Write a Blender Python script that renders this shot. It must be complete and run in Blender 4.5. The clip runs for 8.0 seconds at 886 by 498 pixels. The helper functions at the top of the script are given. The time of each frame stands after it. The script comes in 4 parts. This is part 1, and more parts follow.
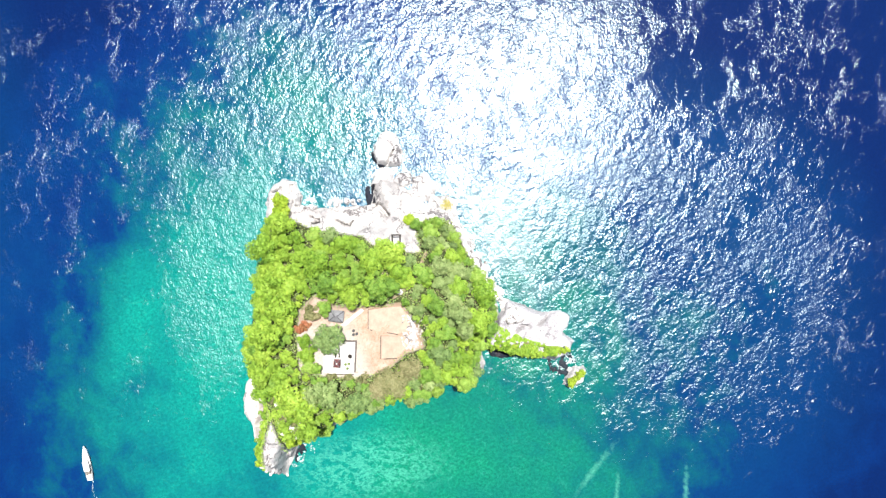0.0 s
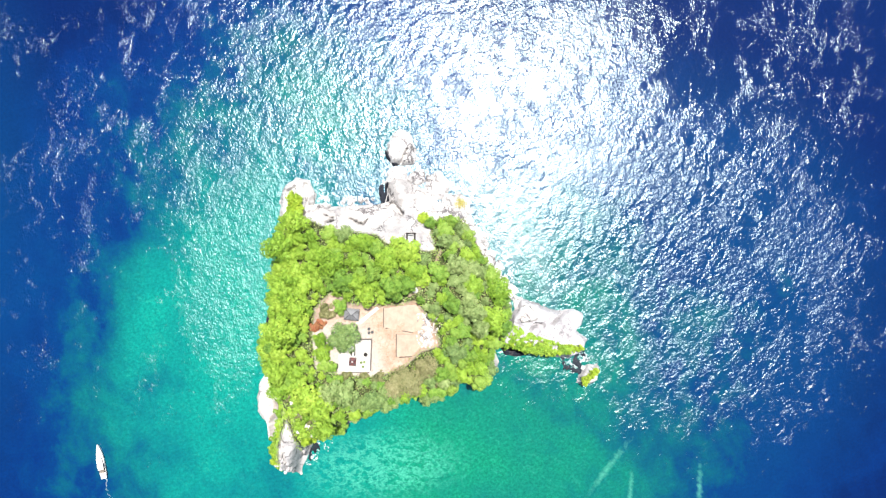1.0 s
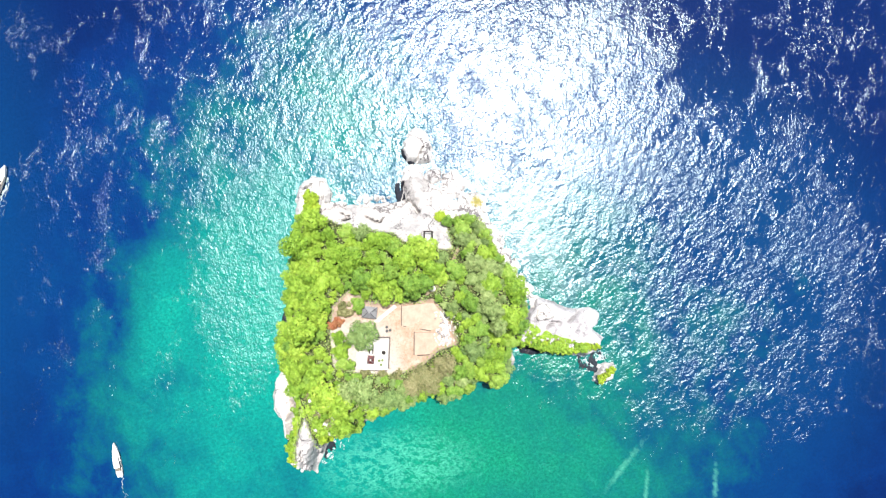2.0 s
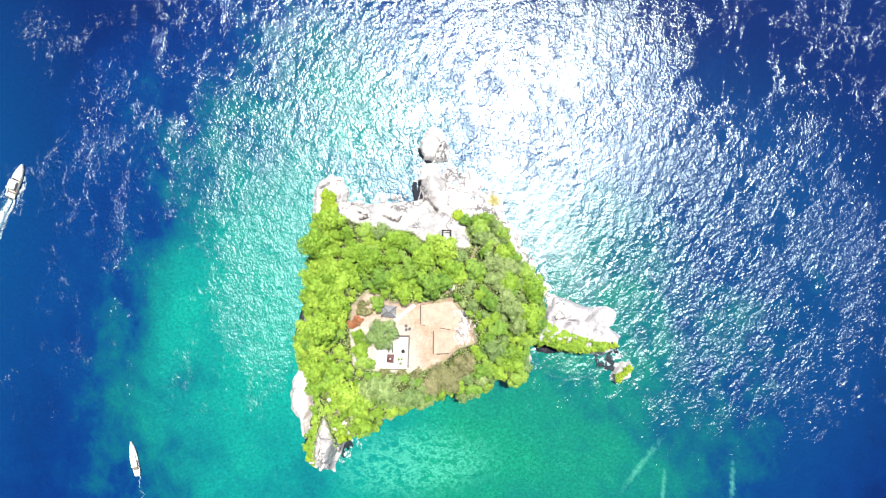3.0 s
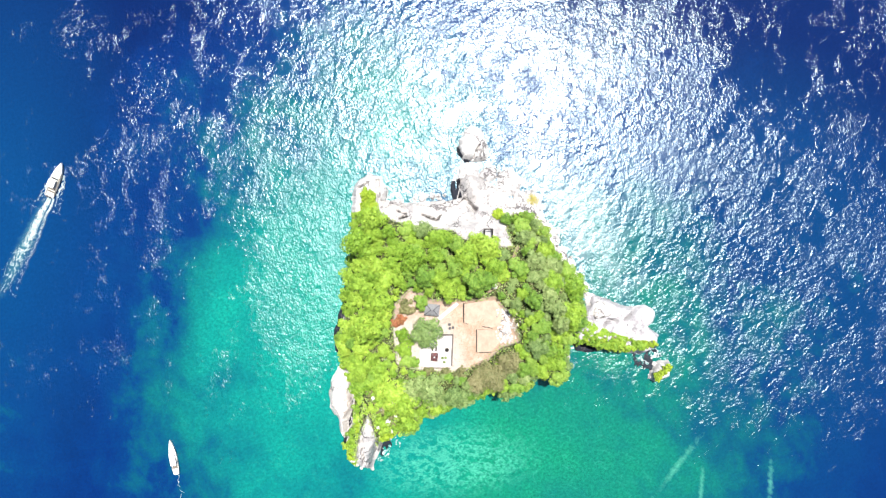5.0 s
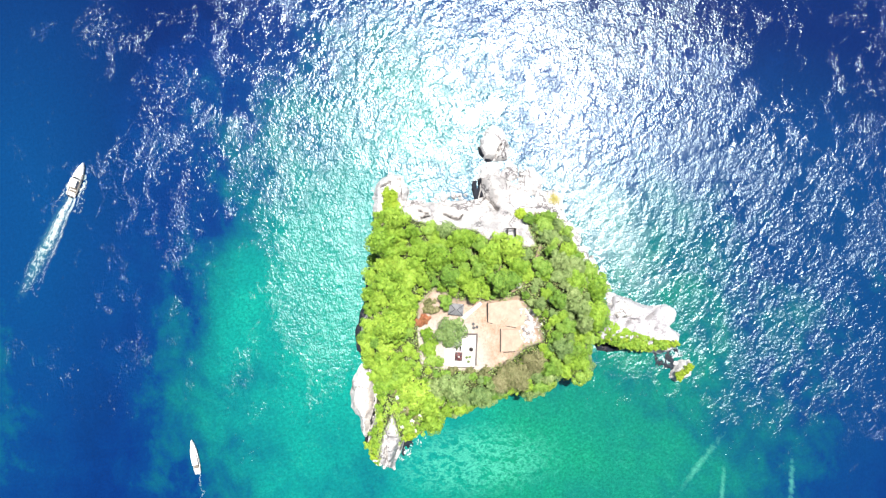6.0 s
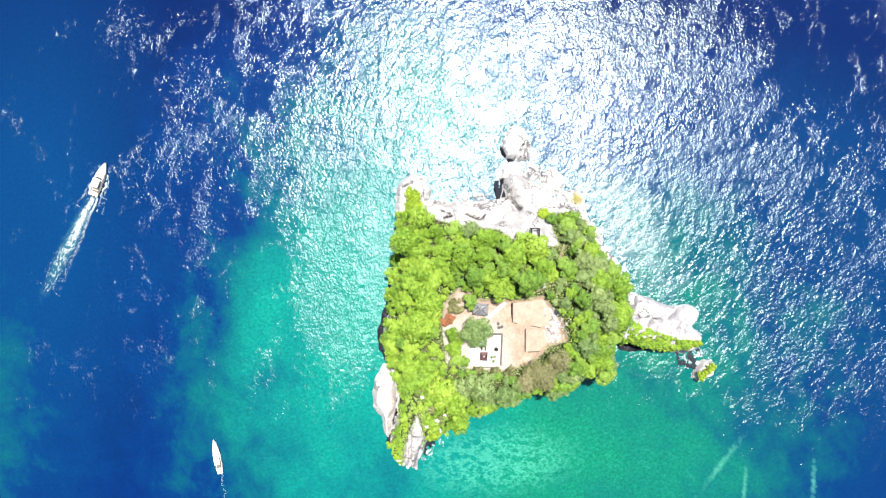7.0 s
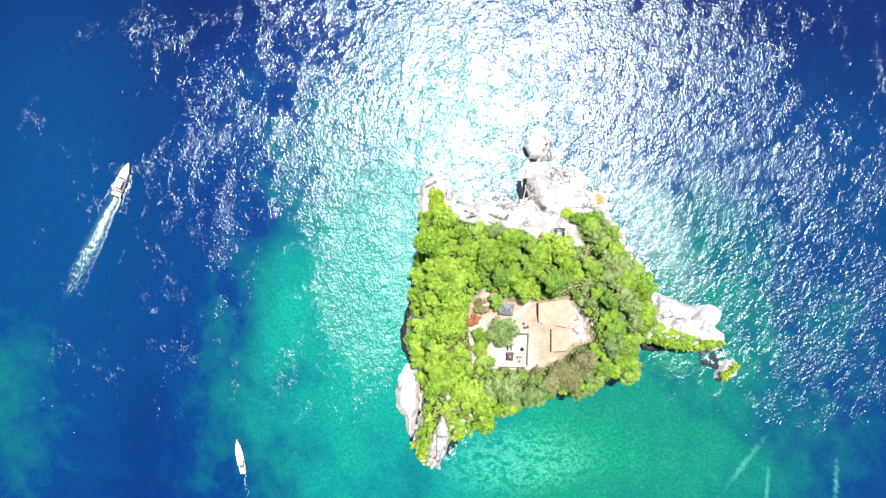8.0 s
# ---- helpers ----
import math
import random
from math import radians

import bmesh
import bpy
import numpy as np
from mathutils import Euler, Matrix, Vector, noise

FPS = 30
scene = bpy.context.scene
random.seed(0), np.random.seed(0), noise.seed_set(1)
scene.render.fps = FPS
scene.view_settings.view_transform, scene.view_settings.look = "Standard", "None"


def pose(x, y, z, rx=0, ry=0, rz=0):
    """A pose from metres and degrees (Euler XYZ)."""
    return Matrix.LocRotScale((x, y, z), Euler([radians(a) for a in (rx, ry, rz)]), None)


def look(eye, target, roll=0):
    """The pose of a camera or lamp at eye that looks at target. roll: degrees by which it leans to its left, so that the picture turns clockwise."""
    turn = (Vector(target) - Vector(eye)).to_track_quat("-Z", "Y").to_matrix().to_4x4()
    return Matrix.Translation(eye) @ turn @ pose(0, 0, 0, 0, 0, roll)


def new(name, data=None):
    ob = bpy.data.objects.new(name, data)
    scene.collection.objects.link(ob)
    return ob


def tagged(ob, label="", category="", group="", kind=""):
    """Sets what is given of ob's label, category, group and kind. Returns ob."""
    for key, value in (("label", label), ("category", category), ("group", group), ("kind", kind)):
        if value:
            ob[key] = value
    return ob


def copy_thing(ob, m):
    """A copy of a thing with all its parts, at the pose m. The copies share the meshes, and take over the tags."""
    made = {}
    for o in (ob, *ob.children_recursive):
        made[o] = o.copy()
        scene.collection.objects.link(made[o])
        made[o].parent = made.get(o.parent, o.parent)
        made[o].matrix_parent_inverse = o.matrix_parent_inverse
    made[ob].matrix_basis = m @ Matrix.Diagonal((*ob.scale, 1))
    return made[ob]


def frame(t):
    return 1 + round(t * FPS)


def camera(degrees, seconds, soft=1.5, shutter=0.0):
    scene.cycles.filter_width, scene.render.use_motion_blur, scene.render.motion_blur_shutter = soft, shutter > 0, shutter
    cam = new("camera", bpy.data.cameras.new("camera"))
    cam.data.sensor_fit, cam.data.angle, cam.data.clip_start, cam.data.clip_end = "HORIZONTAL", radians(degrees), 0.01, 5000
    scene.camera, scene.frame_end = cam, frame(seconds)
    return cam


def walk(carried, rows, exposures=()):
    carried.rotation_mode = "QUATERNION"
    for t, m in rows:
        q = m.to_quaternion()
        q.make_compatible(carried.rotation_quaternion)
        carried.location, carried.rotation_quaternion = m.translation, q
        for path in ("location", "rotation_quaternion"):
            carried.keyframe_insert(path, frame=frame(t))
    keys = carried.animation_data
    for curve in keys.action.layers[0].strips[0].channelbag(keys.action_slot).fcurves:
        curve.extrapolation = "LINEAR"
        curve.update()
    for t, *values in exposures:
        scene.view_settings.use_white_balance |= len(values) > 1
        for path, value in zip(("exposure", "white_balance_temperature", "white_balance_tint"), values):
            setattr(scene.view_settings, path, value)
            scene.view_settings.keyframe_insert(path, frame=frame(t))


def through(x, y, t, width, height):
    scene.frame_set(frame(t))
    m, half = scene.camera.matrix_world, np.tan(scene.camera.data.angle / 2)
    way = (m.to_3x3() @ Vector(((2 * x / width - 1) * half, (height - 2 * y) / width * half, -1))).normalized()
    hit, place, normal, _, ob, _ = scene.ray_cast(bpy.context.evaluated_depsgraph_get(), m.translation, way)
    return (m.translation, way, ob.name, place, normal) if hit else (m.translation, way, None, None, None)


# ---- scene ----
# The drone looks straight down and slides west at about 6 m/s, 180 m over the sea.
cam = camera(76.0, 8.0, soft=1.3)
PATH = [
    (0.0, 0.0, 0.0, 179.7), (0.5, -2.07, -0.26, 179.7), (1.0, -4.33, -0.49, 179.75), (1.5, -6.78, -0.77, 179.8),
    (3.0, -14.8, -1.35, 179.9), (3.5, -17.64, -1.48, 179.93), (4.0, -20.71, -1.58, 179.97), (4.5, -23.82, -1.64, 180.05),
    (6.0, -33.79, -1.84, 180.2), (6.5, -37.31, -1.88, 180.23), (7.0, -40.81, -1.88, 180.26), (7.5, -44.5, -1.87, 180.32),
    (8.0, -48.06, -1.85, 180.36),
]
walk(cam, [(t, pose(x, y, z)) for t, x, y, z in PATH])

# ---- light ----
world = bpy.data.worlds.new("sky")
scene.world = world
world.use_nodes = True
wn = world.node_tree.nodes
wl = world.node_tree.links
sky = wn.new("ShaderNodeTexSky")
sky.sky_type = "NISHITA"
sky.sun_disc = False
sky.sun_elevation = radians(75)
sky.sun_rotation = radians(19)
wl.new(sky.outputs[0], wn["Background"].inputs[0])
wn["Background"].inputs[1].default_value = 0.05
SUN_WAY = Vector((0.082, 0.24, 0.967))
sun = new("sun", bpy.data.lights.new("sun", "SUN"))
sun.data.energy = 5.0
sun.data.angle = radians(0.53)
sun.data.color = (1.0, 0.96, 0.9)
sun.matrix_world = look(SUN_WAY * 400, (0, 0, 0))
scene.view_settings.exposure = 1.5


# ---- materials ----
def material(name, rough=0.8, spec=0.3):
    """An empty node material with a Principled shader; returns it, its tree's helper and the shader."""
    m = bpy.data.materials.new(name)
    m.use_nodes = True
    s = m.node_tree.nodes["Principled BSDF"]
    s.inputs["Roughness"].default_value = rough
    s.inputs["Specular IOR Level"].default_value = spec
    return m, s


def node(m, kind, **values):
    n = m.node_tree.nodes.new(kind)
    for key, v in values.items():
        if key == "op":
            n.operation = v
        elif key == "blend":
            n.blend_type = v
        else:
            n.inputs[key.replace("_", " ")].default_value = v
    return n


def join(m, a, b):
    m.node_tree.links.new(a, b)


def calc(m, op, a, b=0.0, clamp=False):
    n = m.node_tree.nodes.new("ShaderNodeMath")
    n.operation, n.use_clamp = op, clamp
    for i, v in enumerate((a, b)):
        if hasattr(v, "links"):
            join(m, v, n.inputs[i])
        else:
            n.inputs[i].default_value = v
    return n.outputs[0]


def ramp(m, fac, stops):
    n = m.node_tree.nodes.new("ShaderNodeValToRGB")
    e = n.color_ramp.elements
    while len(e) < len(stops):
        e.new(0.5)
    for el, (p, c) in zip(e, stops):
        el.position, el.color = p, (*c, 1) if len(c) == 3 else c
    join(m, fac, n.inputs[0])
    return n.outputs[0]


def mix(m, fac, a, b, blend="MIX"):
    n = m.node_tree.nodes.new("ShaderNodeMix")
    n.data_type, n.blend_type = "RGBA", blend
    for s, v in ((n.inputs[0], fac), (n.inputs[6], a), (n.inputs[7], b)):
        if hasattr(v, "links"):
            join(m, v, s)
        elif isinstance(v, tuple):
            s.default_value = (*v, 1)
        else:
            s.default_value = v
    return n.outputs[2]


def place(m):
    return m.node_tree.nodes.new("ShaderNodeNewGeometry").outputs["Position"]


def turned(m, vec, scale=(1, 1, 1), turn=0.0, move=(0, 0, 0)):
    n = m.node_tree.nodes.new("ShaderNodeMapping")
    n.vector_type = "TEXTURE"
    n.inputs["Location"].default_value = move
    n.inputs["Rotation"].default_value = (0, 0, radians(turn))
    n.inputs["Scale"].default_value = scale
    join(m, vec, n.inputs[0])
    return n.outputs[0]


def noisy(m, vec, scale, detail=4.0, rough=0.55, distort=0.0):
    n = node(m, "ShaderNodeTexNoise", Scale=scale, Detail=detail, Roughness=rough, Distortion=distort)
    join(m, vec, n.inputs["Vector"])
    return n.outputs[0]


def bump(m, shader, height, strength=1.0, distance=1.0):
    n = node(m, "ShaderNodeBump", Strength=strength, Distance=distance)
    join(m, height, n.inputs["Height"])
    join(m, n.outputs[0], shader.inputs["Normal"])
    return n


def oval(m, vec, x, y, rx, ry, turn=0.0):
    """Distance from the middle of an oval on the plan: 1 at its rim."""
    v = turned(m, vec, (rx, ry, 1e6), turn, (x, y, 0))
    n = m.node_tree.nodes.new("ShaderNodeVectorMath")
    n.operation = "LENGTH"
    join(m, v, n.inputs[0])
    return n.outputs["Value"]


def water_material():
    m, s = material("sea_water", 1.0, 0.0)
    p = place(m)
    big = noisy(m, p, 0.022, 5, 0.6, 0.2)
    mid = noisy(m, turned(m, p, (1, 1.3, 1), 20), 0.11, 6, 0.68, 0.25)
    fine = noisy(m, turned(m, p, (1, 1.8, 1), 60), 0.42, 6, 0.72, 1.2)
    # depth of the sea bed round the island: 0 shallow, 1 deep
    west = oval(m, p, -66, -28, 54, 92, -8)
    south = oval(m, p, -8, -66, 92, 56, 4)
    east = calc(m, "ADD", oval(m, p, 16, -28, 94, 66), 0.30)
    far = calc(m, "ADD", oval(m, p, -188, -52, 60, 82), 0.70)
    north = calc(m, "ADD", oval(m, p, -46, 34, 62, 58), 0.48)
    bank = calc(m, "SUBTRACT", oval(m, p, -96, -24, 19, 38, -8), 0.0)
    d = calc(m, "MINIMUM", calc(m, "MINIMUM", calc(m, "MINIMUM", west, bank), calc(m, "MINIMUM", north, far)), calc(m, "MINIMUM", south, east))
    d = calc(m, "ADD", d, calc(m, "MULTIPLY", calc(m, "SUBTRACT", big, 0.5), 1.2))
    d = calc(m, "ADD", d, calc(m, "MULTIPLY", calc(m, "SUBTRACT", mid, 0.5), 0.9))
    d = calc(m, "MULTIPLY", d, 0.6, True)
    shoal = mix(m, calc(m, "MULTIPLY", calc(m, "SUBTRACT", 1.15, west), 2.0, True), (0.003, 0.106, 0.062), (0.002, 0.128, 0.102))
    near = ramp(m, d, [(0.0, (1, 1, 1)), (0.25, (0.75, 0.75, 0.75)), (0.48, (0.28, 0.28, 0.28)), (0.66, (0, 0, 0))])
    deep = ramp(m, d, [(0.4, (0.0006, 0.030, 0.066)), (0.62, (0.0003, 0.0180, 0.074)), (0.8, (0.0002, 0.0105, 0.065)), (1.0, (0.0002, 0.006, 0.044))])
    deep = mix(m, calc(m, "MULTIPLY", calc(m, "SUBTRACT", 1.25, oval(m, p, 62, -18, 70, 70)), 1.6, True), deep, (0.0004, 0.018, 0.066))
    deep = mix(m, calc(m, "SUBTRACT", 1.3, oval(m, p, -172, 4, 44, 84), True), deep, (0.0004, 0.021, 0.077))
    col = mix(m, near, deep, shoal)
    # sunlit sand streaks on the bed south-east of the island, and pale flecks in the shallows
    for x, y, rx, ry, turn in ((48, -70, 1.3, 12, -38), (55, -78, 1.0, 9, -4), (77, -76, 1.1, 10, -2)):
        o = oval(m, p, x, y, rx, ry, turn)
        o = calc(m, "SUBTRACT", 1.0, calc(m, "ADD", o, calc(m, "MULTIPLY", calc(m, "SUBTRACT", fine, 0.5), 2.6)), True)
        col = mix(m, calc(m, "MULTIPLY", o, 0.5), col, (0.05, 0.23, 0.17))
    shallow = calc(m, "SUBTRACT", 1.0, calc(m, "MULTIPLY", d, 1.9), True)
    fleck = calc(m, "MULTIPLY", calc(m, "SUBTRACT", fine, 0.55), 5.0, True)
    col = mix(m, calc(m, "MULTIPLY", calc(m, "MULTIPLY", fleck, shallow), 0.55), col, (0.02, 0.19, 0.14))
    # pale ribbons of sand and dark weed south of the promontory
    ribbon = noisy(m, turned(m, p, (1.7, 1, 1), -8), 0.42, 7, 0.75, 0.4)
    bed = calc(m, "MULTIPLY", calc(m, "SUBTRACT", 1.15, oval(m, p, -24, -69, 26, 11, 4)), 1.6, True)
    line = calc(m, "SUBTRACT", 1.0, calc(m, "MULTIPLY", calc(m, "ABSOLUTE", calc(m, "SUBTRACT", ribbon, 0.53)), 14.0), True)
    col = mix(m, calc(m, "MULTIPLY", calc(m, "MULTIPLY", line, bed), 0.6), col, (0.045, 0.26, 0.19))
    weed = calc(m, "MULTIPLY", calc(m, "SUBTRACT", noisy(m, p, 0.16, 6, 0.75, 1.0), 0.60), 9.0, True)
    col = mix(m, calc(m, "MULTIPLY", calc(m, "MULTIPLY", weed, shallow), 0.55), col, (0.002, 0.045, 0.042))
    # the bed seen through the ripples: a fine light and dark grain in the shallows
    ripple = noisy(m, turned(m, p, (1.2, 1, 1), 15), 1.2, 4, 0.75, 0.4)
    col = mix(m, calc(m, "ADD", calc(m, "MULTIPLY", shallow, 0.6), 0.3, True), col, mix(m, 1.0, col, ramp(m, ripple, [(0.34, (0.45, 0.62, 0.66)), (0.5, (1, 1, 1)), (0.66, (1.7, 1.4, 1.35))]), "MULTIPLY"))
    # milky aerated water under the speedboat's wake
    milk = calc(m, "SUBTRACT", 1.15, calc(m, "ADD", oval(m, p, -159.4, 0.2, 2.6, 19, -27), calc(m, "MULTIPLY", calc(m, "SUBTRACT", fine, 0.5), 1.6)), True)
    col = mix(m, calc(m, "MULTIPLY", milk, 0.55), col, (0.04, 0.13, 0.14))
    # wind patches with ragged edges, drawn out towards the north-east, and slick water between them
    g = noisy(m, turned(m, p, (1, 1.7, 1), -38), 0.03, 6, 0.62, 0.7)
    g2 = noisy(m, turned(m, p, (1, 1.8, 1), -15), 0.16, 7, 0.74, 0.9)
    grain = calc(m, "ADD", calc(m, "MULTIPLY", calc(m, "SUBTRACT", g, 0.5), 1.0), calc(m, "MULTIPLY", calc(m, "SUBTRACT", g2, 0.5), 1.0))
    # how much of the water is ruffled: nearly all round the island, wisps in the west, little in the far north-east and in the lee
    windy = calc(m, "MULTIPLY", calc(m, "SUBTRACT", 1.2, calc(m, "ADD", oval(m, p, 68, -13, 60, 43, -20), calc(m, "MULTIPLY", grain, 1.5))), 2.4, True)
    home = calc(m, "SUBTRACT", 1.0, oval(m, p, -14, 16, 122, 100))
    cover = calc(m, "ADD", calc(m, "MULTIPLY", home, 0.36), 0.02)
    lee = calc(m, "SUBTRACT", 1.5, oval(m, p, 2, -82, 62, 38), True)
    cover = calc(m, "SUBTRACT", cover, calc(m, "MULTIPLY", lee, 0.3))
    gap = calc(m, "SUBTRACT", 1.3, oval(m, p, 72, 54, 34, 32), True)
    reach = calc(m, "SUBTRACT", 1.3, oval(m, p, 122, 34, 34, 62), True)
    cover = calc(m, "ADD", cover, calc(m, "SUBTRACT", calc(m, "MULTIPLY", reach, 0.11), calc(m, "MULTIPLY", gap, 0.02)))
    # a steadily ruffled belt along the western shore, with a slick beyond it
    belt = calc(m, "MULTIPLY", calc(m, "SUBTRACT", 1.1, calc(m, "ADD", oval(m, p, -70, -4, 17, 42, -4), calc(m, "MULTIPLY", grain, 2.2))), 2.6, True)
    slick = calc(m, "MULTIPLY", calc(m, "SUBTRACT", 1.0, calc(m, "ADD", oval(m, p, -98, -16, 10, 22, -8), calc(m, "MULTIPLY", grain, 1.6))), 4.0, True)
    cover = calc(m, "SUBTRACT", cover, calc(m, "MULTIPLY", slick, 0.35))
    patch = calc(m, "MAXIMUM", calc(m, "MULTIPLY", calc(m, "ADD", cover, grain), 5.0, True), belt)
    rough = calc(m, "MAXIMUM", patch, windy)
    # lulls and puffs within the ruffled water
    puff = noisy(m, turned(m, p, (1, 1.5, 1), 15), 0.23, 4, 0.6, 0.6)
    broad = noisy(m, turned(m, p, (1, 1.6, 1), -30), 0.07, 3, 0.6, 0.8)
    puff = calc(m, "ADD", calc(m, "MULTIPLY", calc(m, "SUBTRACT", puff, 0.5), 2.3), calc(m, "MULTIPLY", calc(m, "SUBTRACT", broad, 0.5), 2.2))
    puff = calc(m, "ADD", puff, 0.66, True)
    # fine cat's-paws that whiten the water along the northern shores
    paws = calc(m, "SUBTRACT", 1.25, calc(m, "ADD", oval(m, p, 30, 14, 30, 16, 35), calc(m, "MULTIPLY", grain, 1.3)), True)
    for x, y, rx, ry, turn, share in ((-16, 20, 40, 8, -3, 0.30), (-62, -6, 6, 24, 0, 0.35)):
        o = calc(m, "SUBTRACT", 1.25, calc(m, "ADD", oval(m, p, x, y, rx, ry, turn), calc(m, "MULTIPLY", grain, 1.3)), True)
        paws = calc(m, "MAXIMUM", paws, calc(m, "MULTIPLY", o, share))
    paws = calc(m, "MULTIPLY", paws, 2.0, True)
    # pale colour along the exposed north-eastern shore: surf, with sun glare painted in
    surf_glare = calc(m, "SUBTRACT", 1.15, calc(m, "ADD", oval(m, p, 17, 8, 9, 30, 33), calc(m, "MULTIPLY", grain, 2.4)), True)
    col = mix(m, calc(m, "MULTIPLY", calc(m, "MULTIPLY", surf_glare, calc(m, "MULTIPLY", calc(m, "SUBTRACT", fine, 0.36), 4.0, True)), 0.6), col, (0.17, 0.22, 0.235))
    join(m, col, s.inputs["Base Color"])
    # waves: short crests two paces apart, longer chop in the east wind, a low swell under all
    gust = calc(m, "ADD", 0.22, calc(m, "MULTIPLY", calc(m, "MULTIPLY", rough, puff), 1.3))
    gust = calc(m, "ADD", gust, calc(m, "MULTIPLY", calc(m, "MULTIPLY", windy, puff), 0.62))
    gust = calc(m, "ADD", gust, calc(m, "MULTIPLY", belt, 0.5))
    outer = calc(m, "MULTIPLY", calc(m, "SUBTRACT", oval(m, p, 0, 20, 105, 95), 0.95), 1.6, True)
    gust = calc(m, "ADD", gust, calc(m, "MULTIPLY", calc(m, "MULTIPLY", outer, rough), 0.4))
    gust = calc(m, "MULTIPLY", gust, calc(m, "SUBTRACT", 1.0, calc(m, "MULTIPLY", paws, 0.45)))
    h = 0.0
    short = calc(m, "SUBTRACT", 0.145, calc(m, "MULTIPLY", windy, 0.03))
    swell = calc(m, "ADD", 0.26, calc(m, "MULTIPLY", windy, 0.05))
    chop = calc(m, "ADD", 0.115, calc(m, "MULTIPLY", windy, 0.05))
    for vec, scale, detail, amount in ((turned(m, p, (1.0, 1.5, 1), 14), 1.6, 1.5, short), (turned(m, p, (1.35, 1.0, 1), 28), 0.95, 1.5, chop), (turned(m, p, (1.0, 1.5, 1), -35), 0.36, 0.5, swell)):
        h = calc(m, "ADD", calc(m, "MULTIPLY", calc(m, "SUBTRACT", noisy(m, vec, scale, detail, 0.5, 0.7), 0.5), amount), h)
    n = bump(m, s, calc(m, "MULTIPLY", h, gust), 1.0, 1.0)
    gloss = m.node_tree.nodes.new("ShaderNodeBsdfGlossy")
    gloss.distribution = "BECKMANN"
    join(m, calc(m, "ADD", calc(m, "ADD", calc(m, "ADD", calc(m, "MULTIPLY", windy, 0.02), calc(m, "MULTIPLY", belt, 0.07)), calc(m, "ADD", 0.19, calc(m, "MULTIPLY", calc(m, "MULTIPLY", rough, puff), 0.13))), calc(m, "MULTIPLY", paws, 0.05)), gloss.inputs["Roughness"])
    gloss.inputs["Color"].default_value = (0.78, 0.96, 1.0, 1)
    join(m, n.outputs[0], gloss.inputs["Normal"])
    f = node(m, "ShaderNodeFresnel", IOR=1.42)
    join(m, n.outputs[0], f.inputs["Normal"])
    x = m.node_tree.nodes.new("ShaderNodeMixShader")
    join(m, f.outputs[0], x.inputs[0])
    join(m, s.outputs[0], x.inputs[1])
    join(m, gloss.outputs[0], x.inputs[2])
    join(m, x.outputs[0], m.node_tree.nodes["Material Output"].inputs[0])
    return m


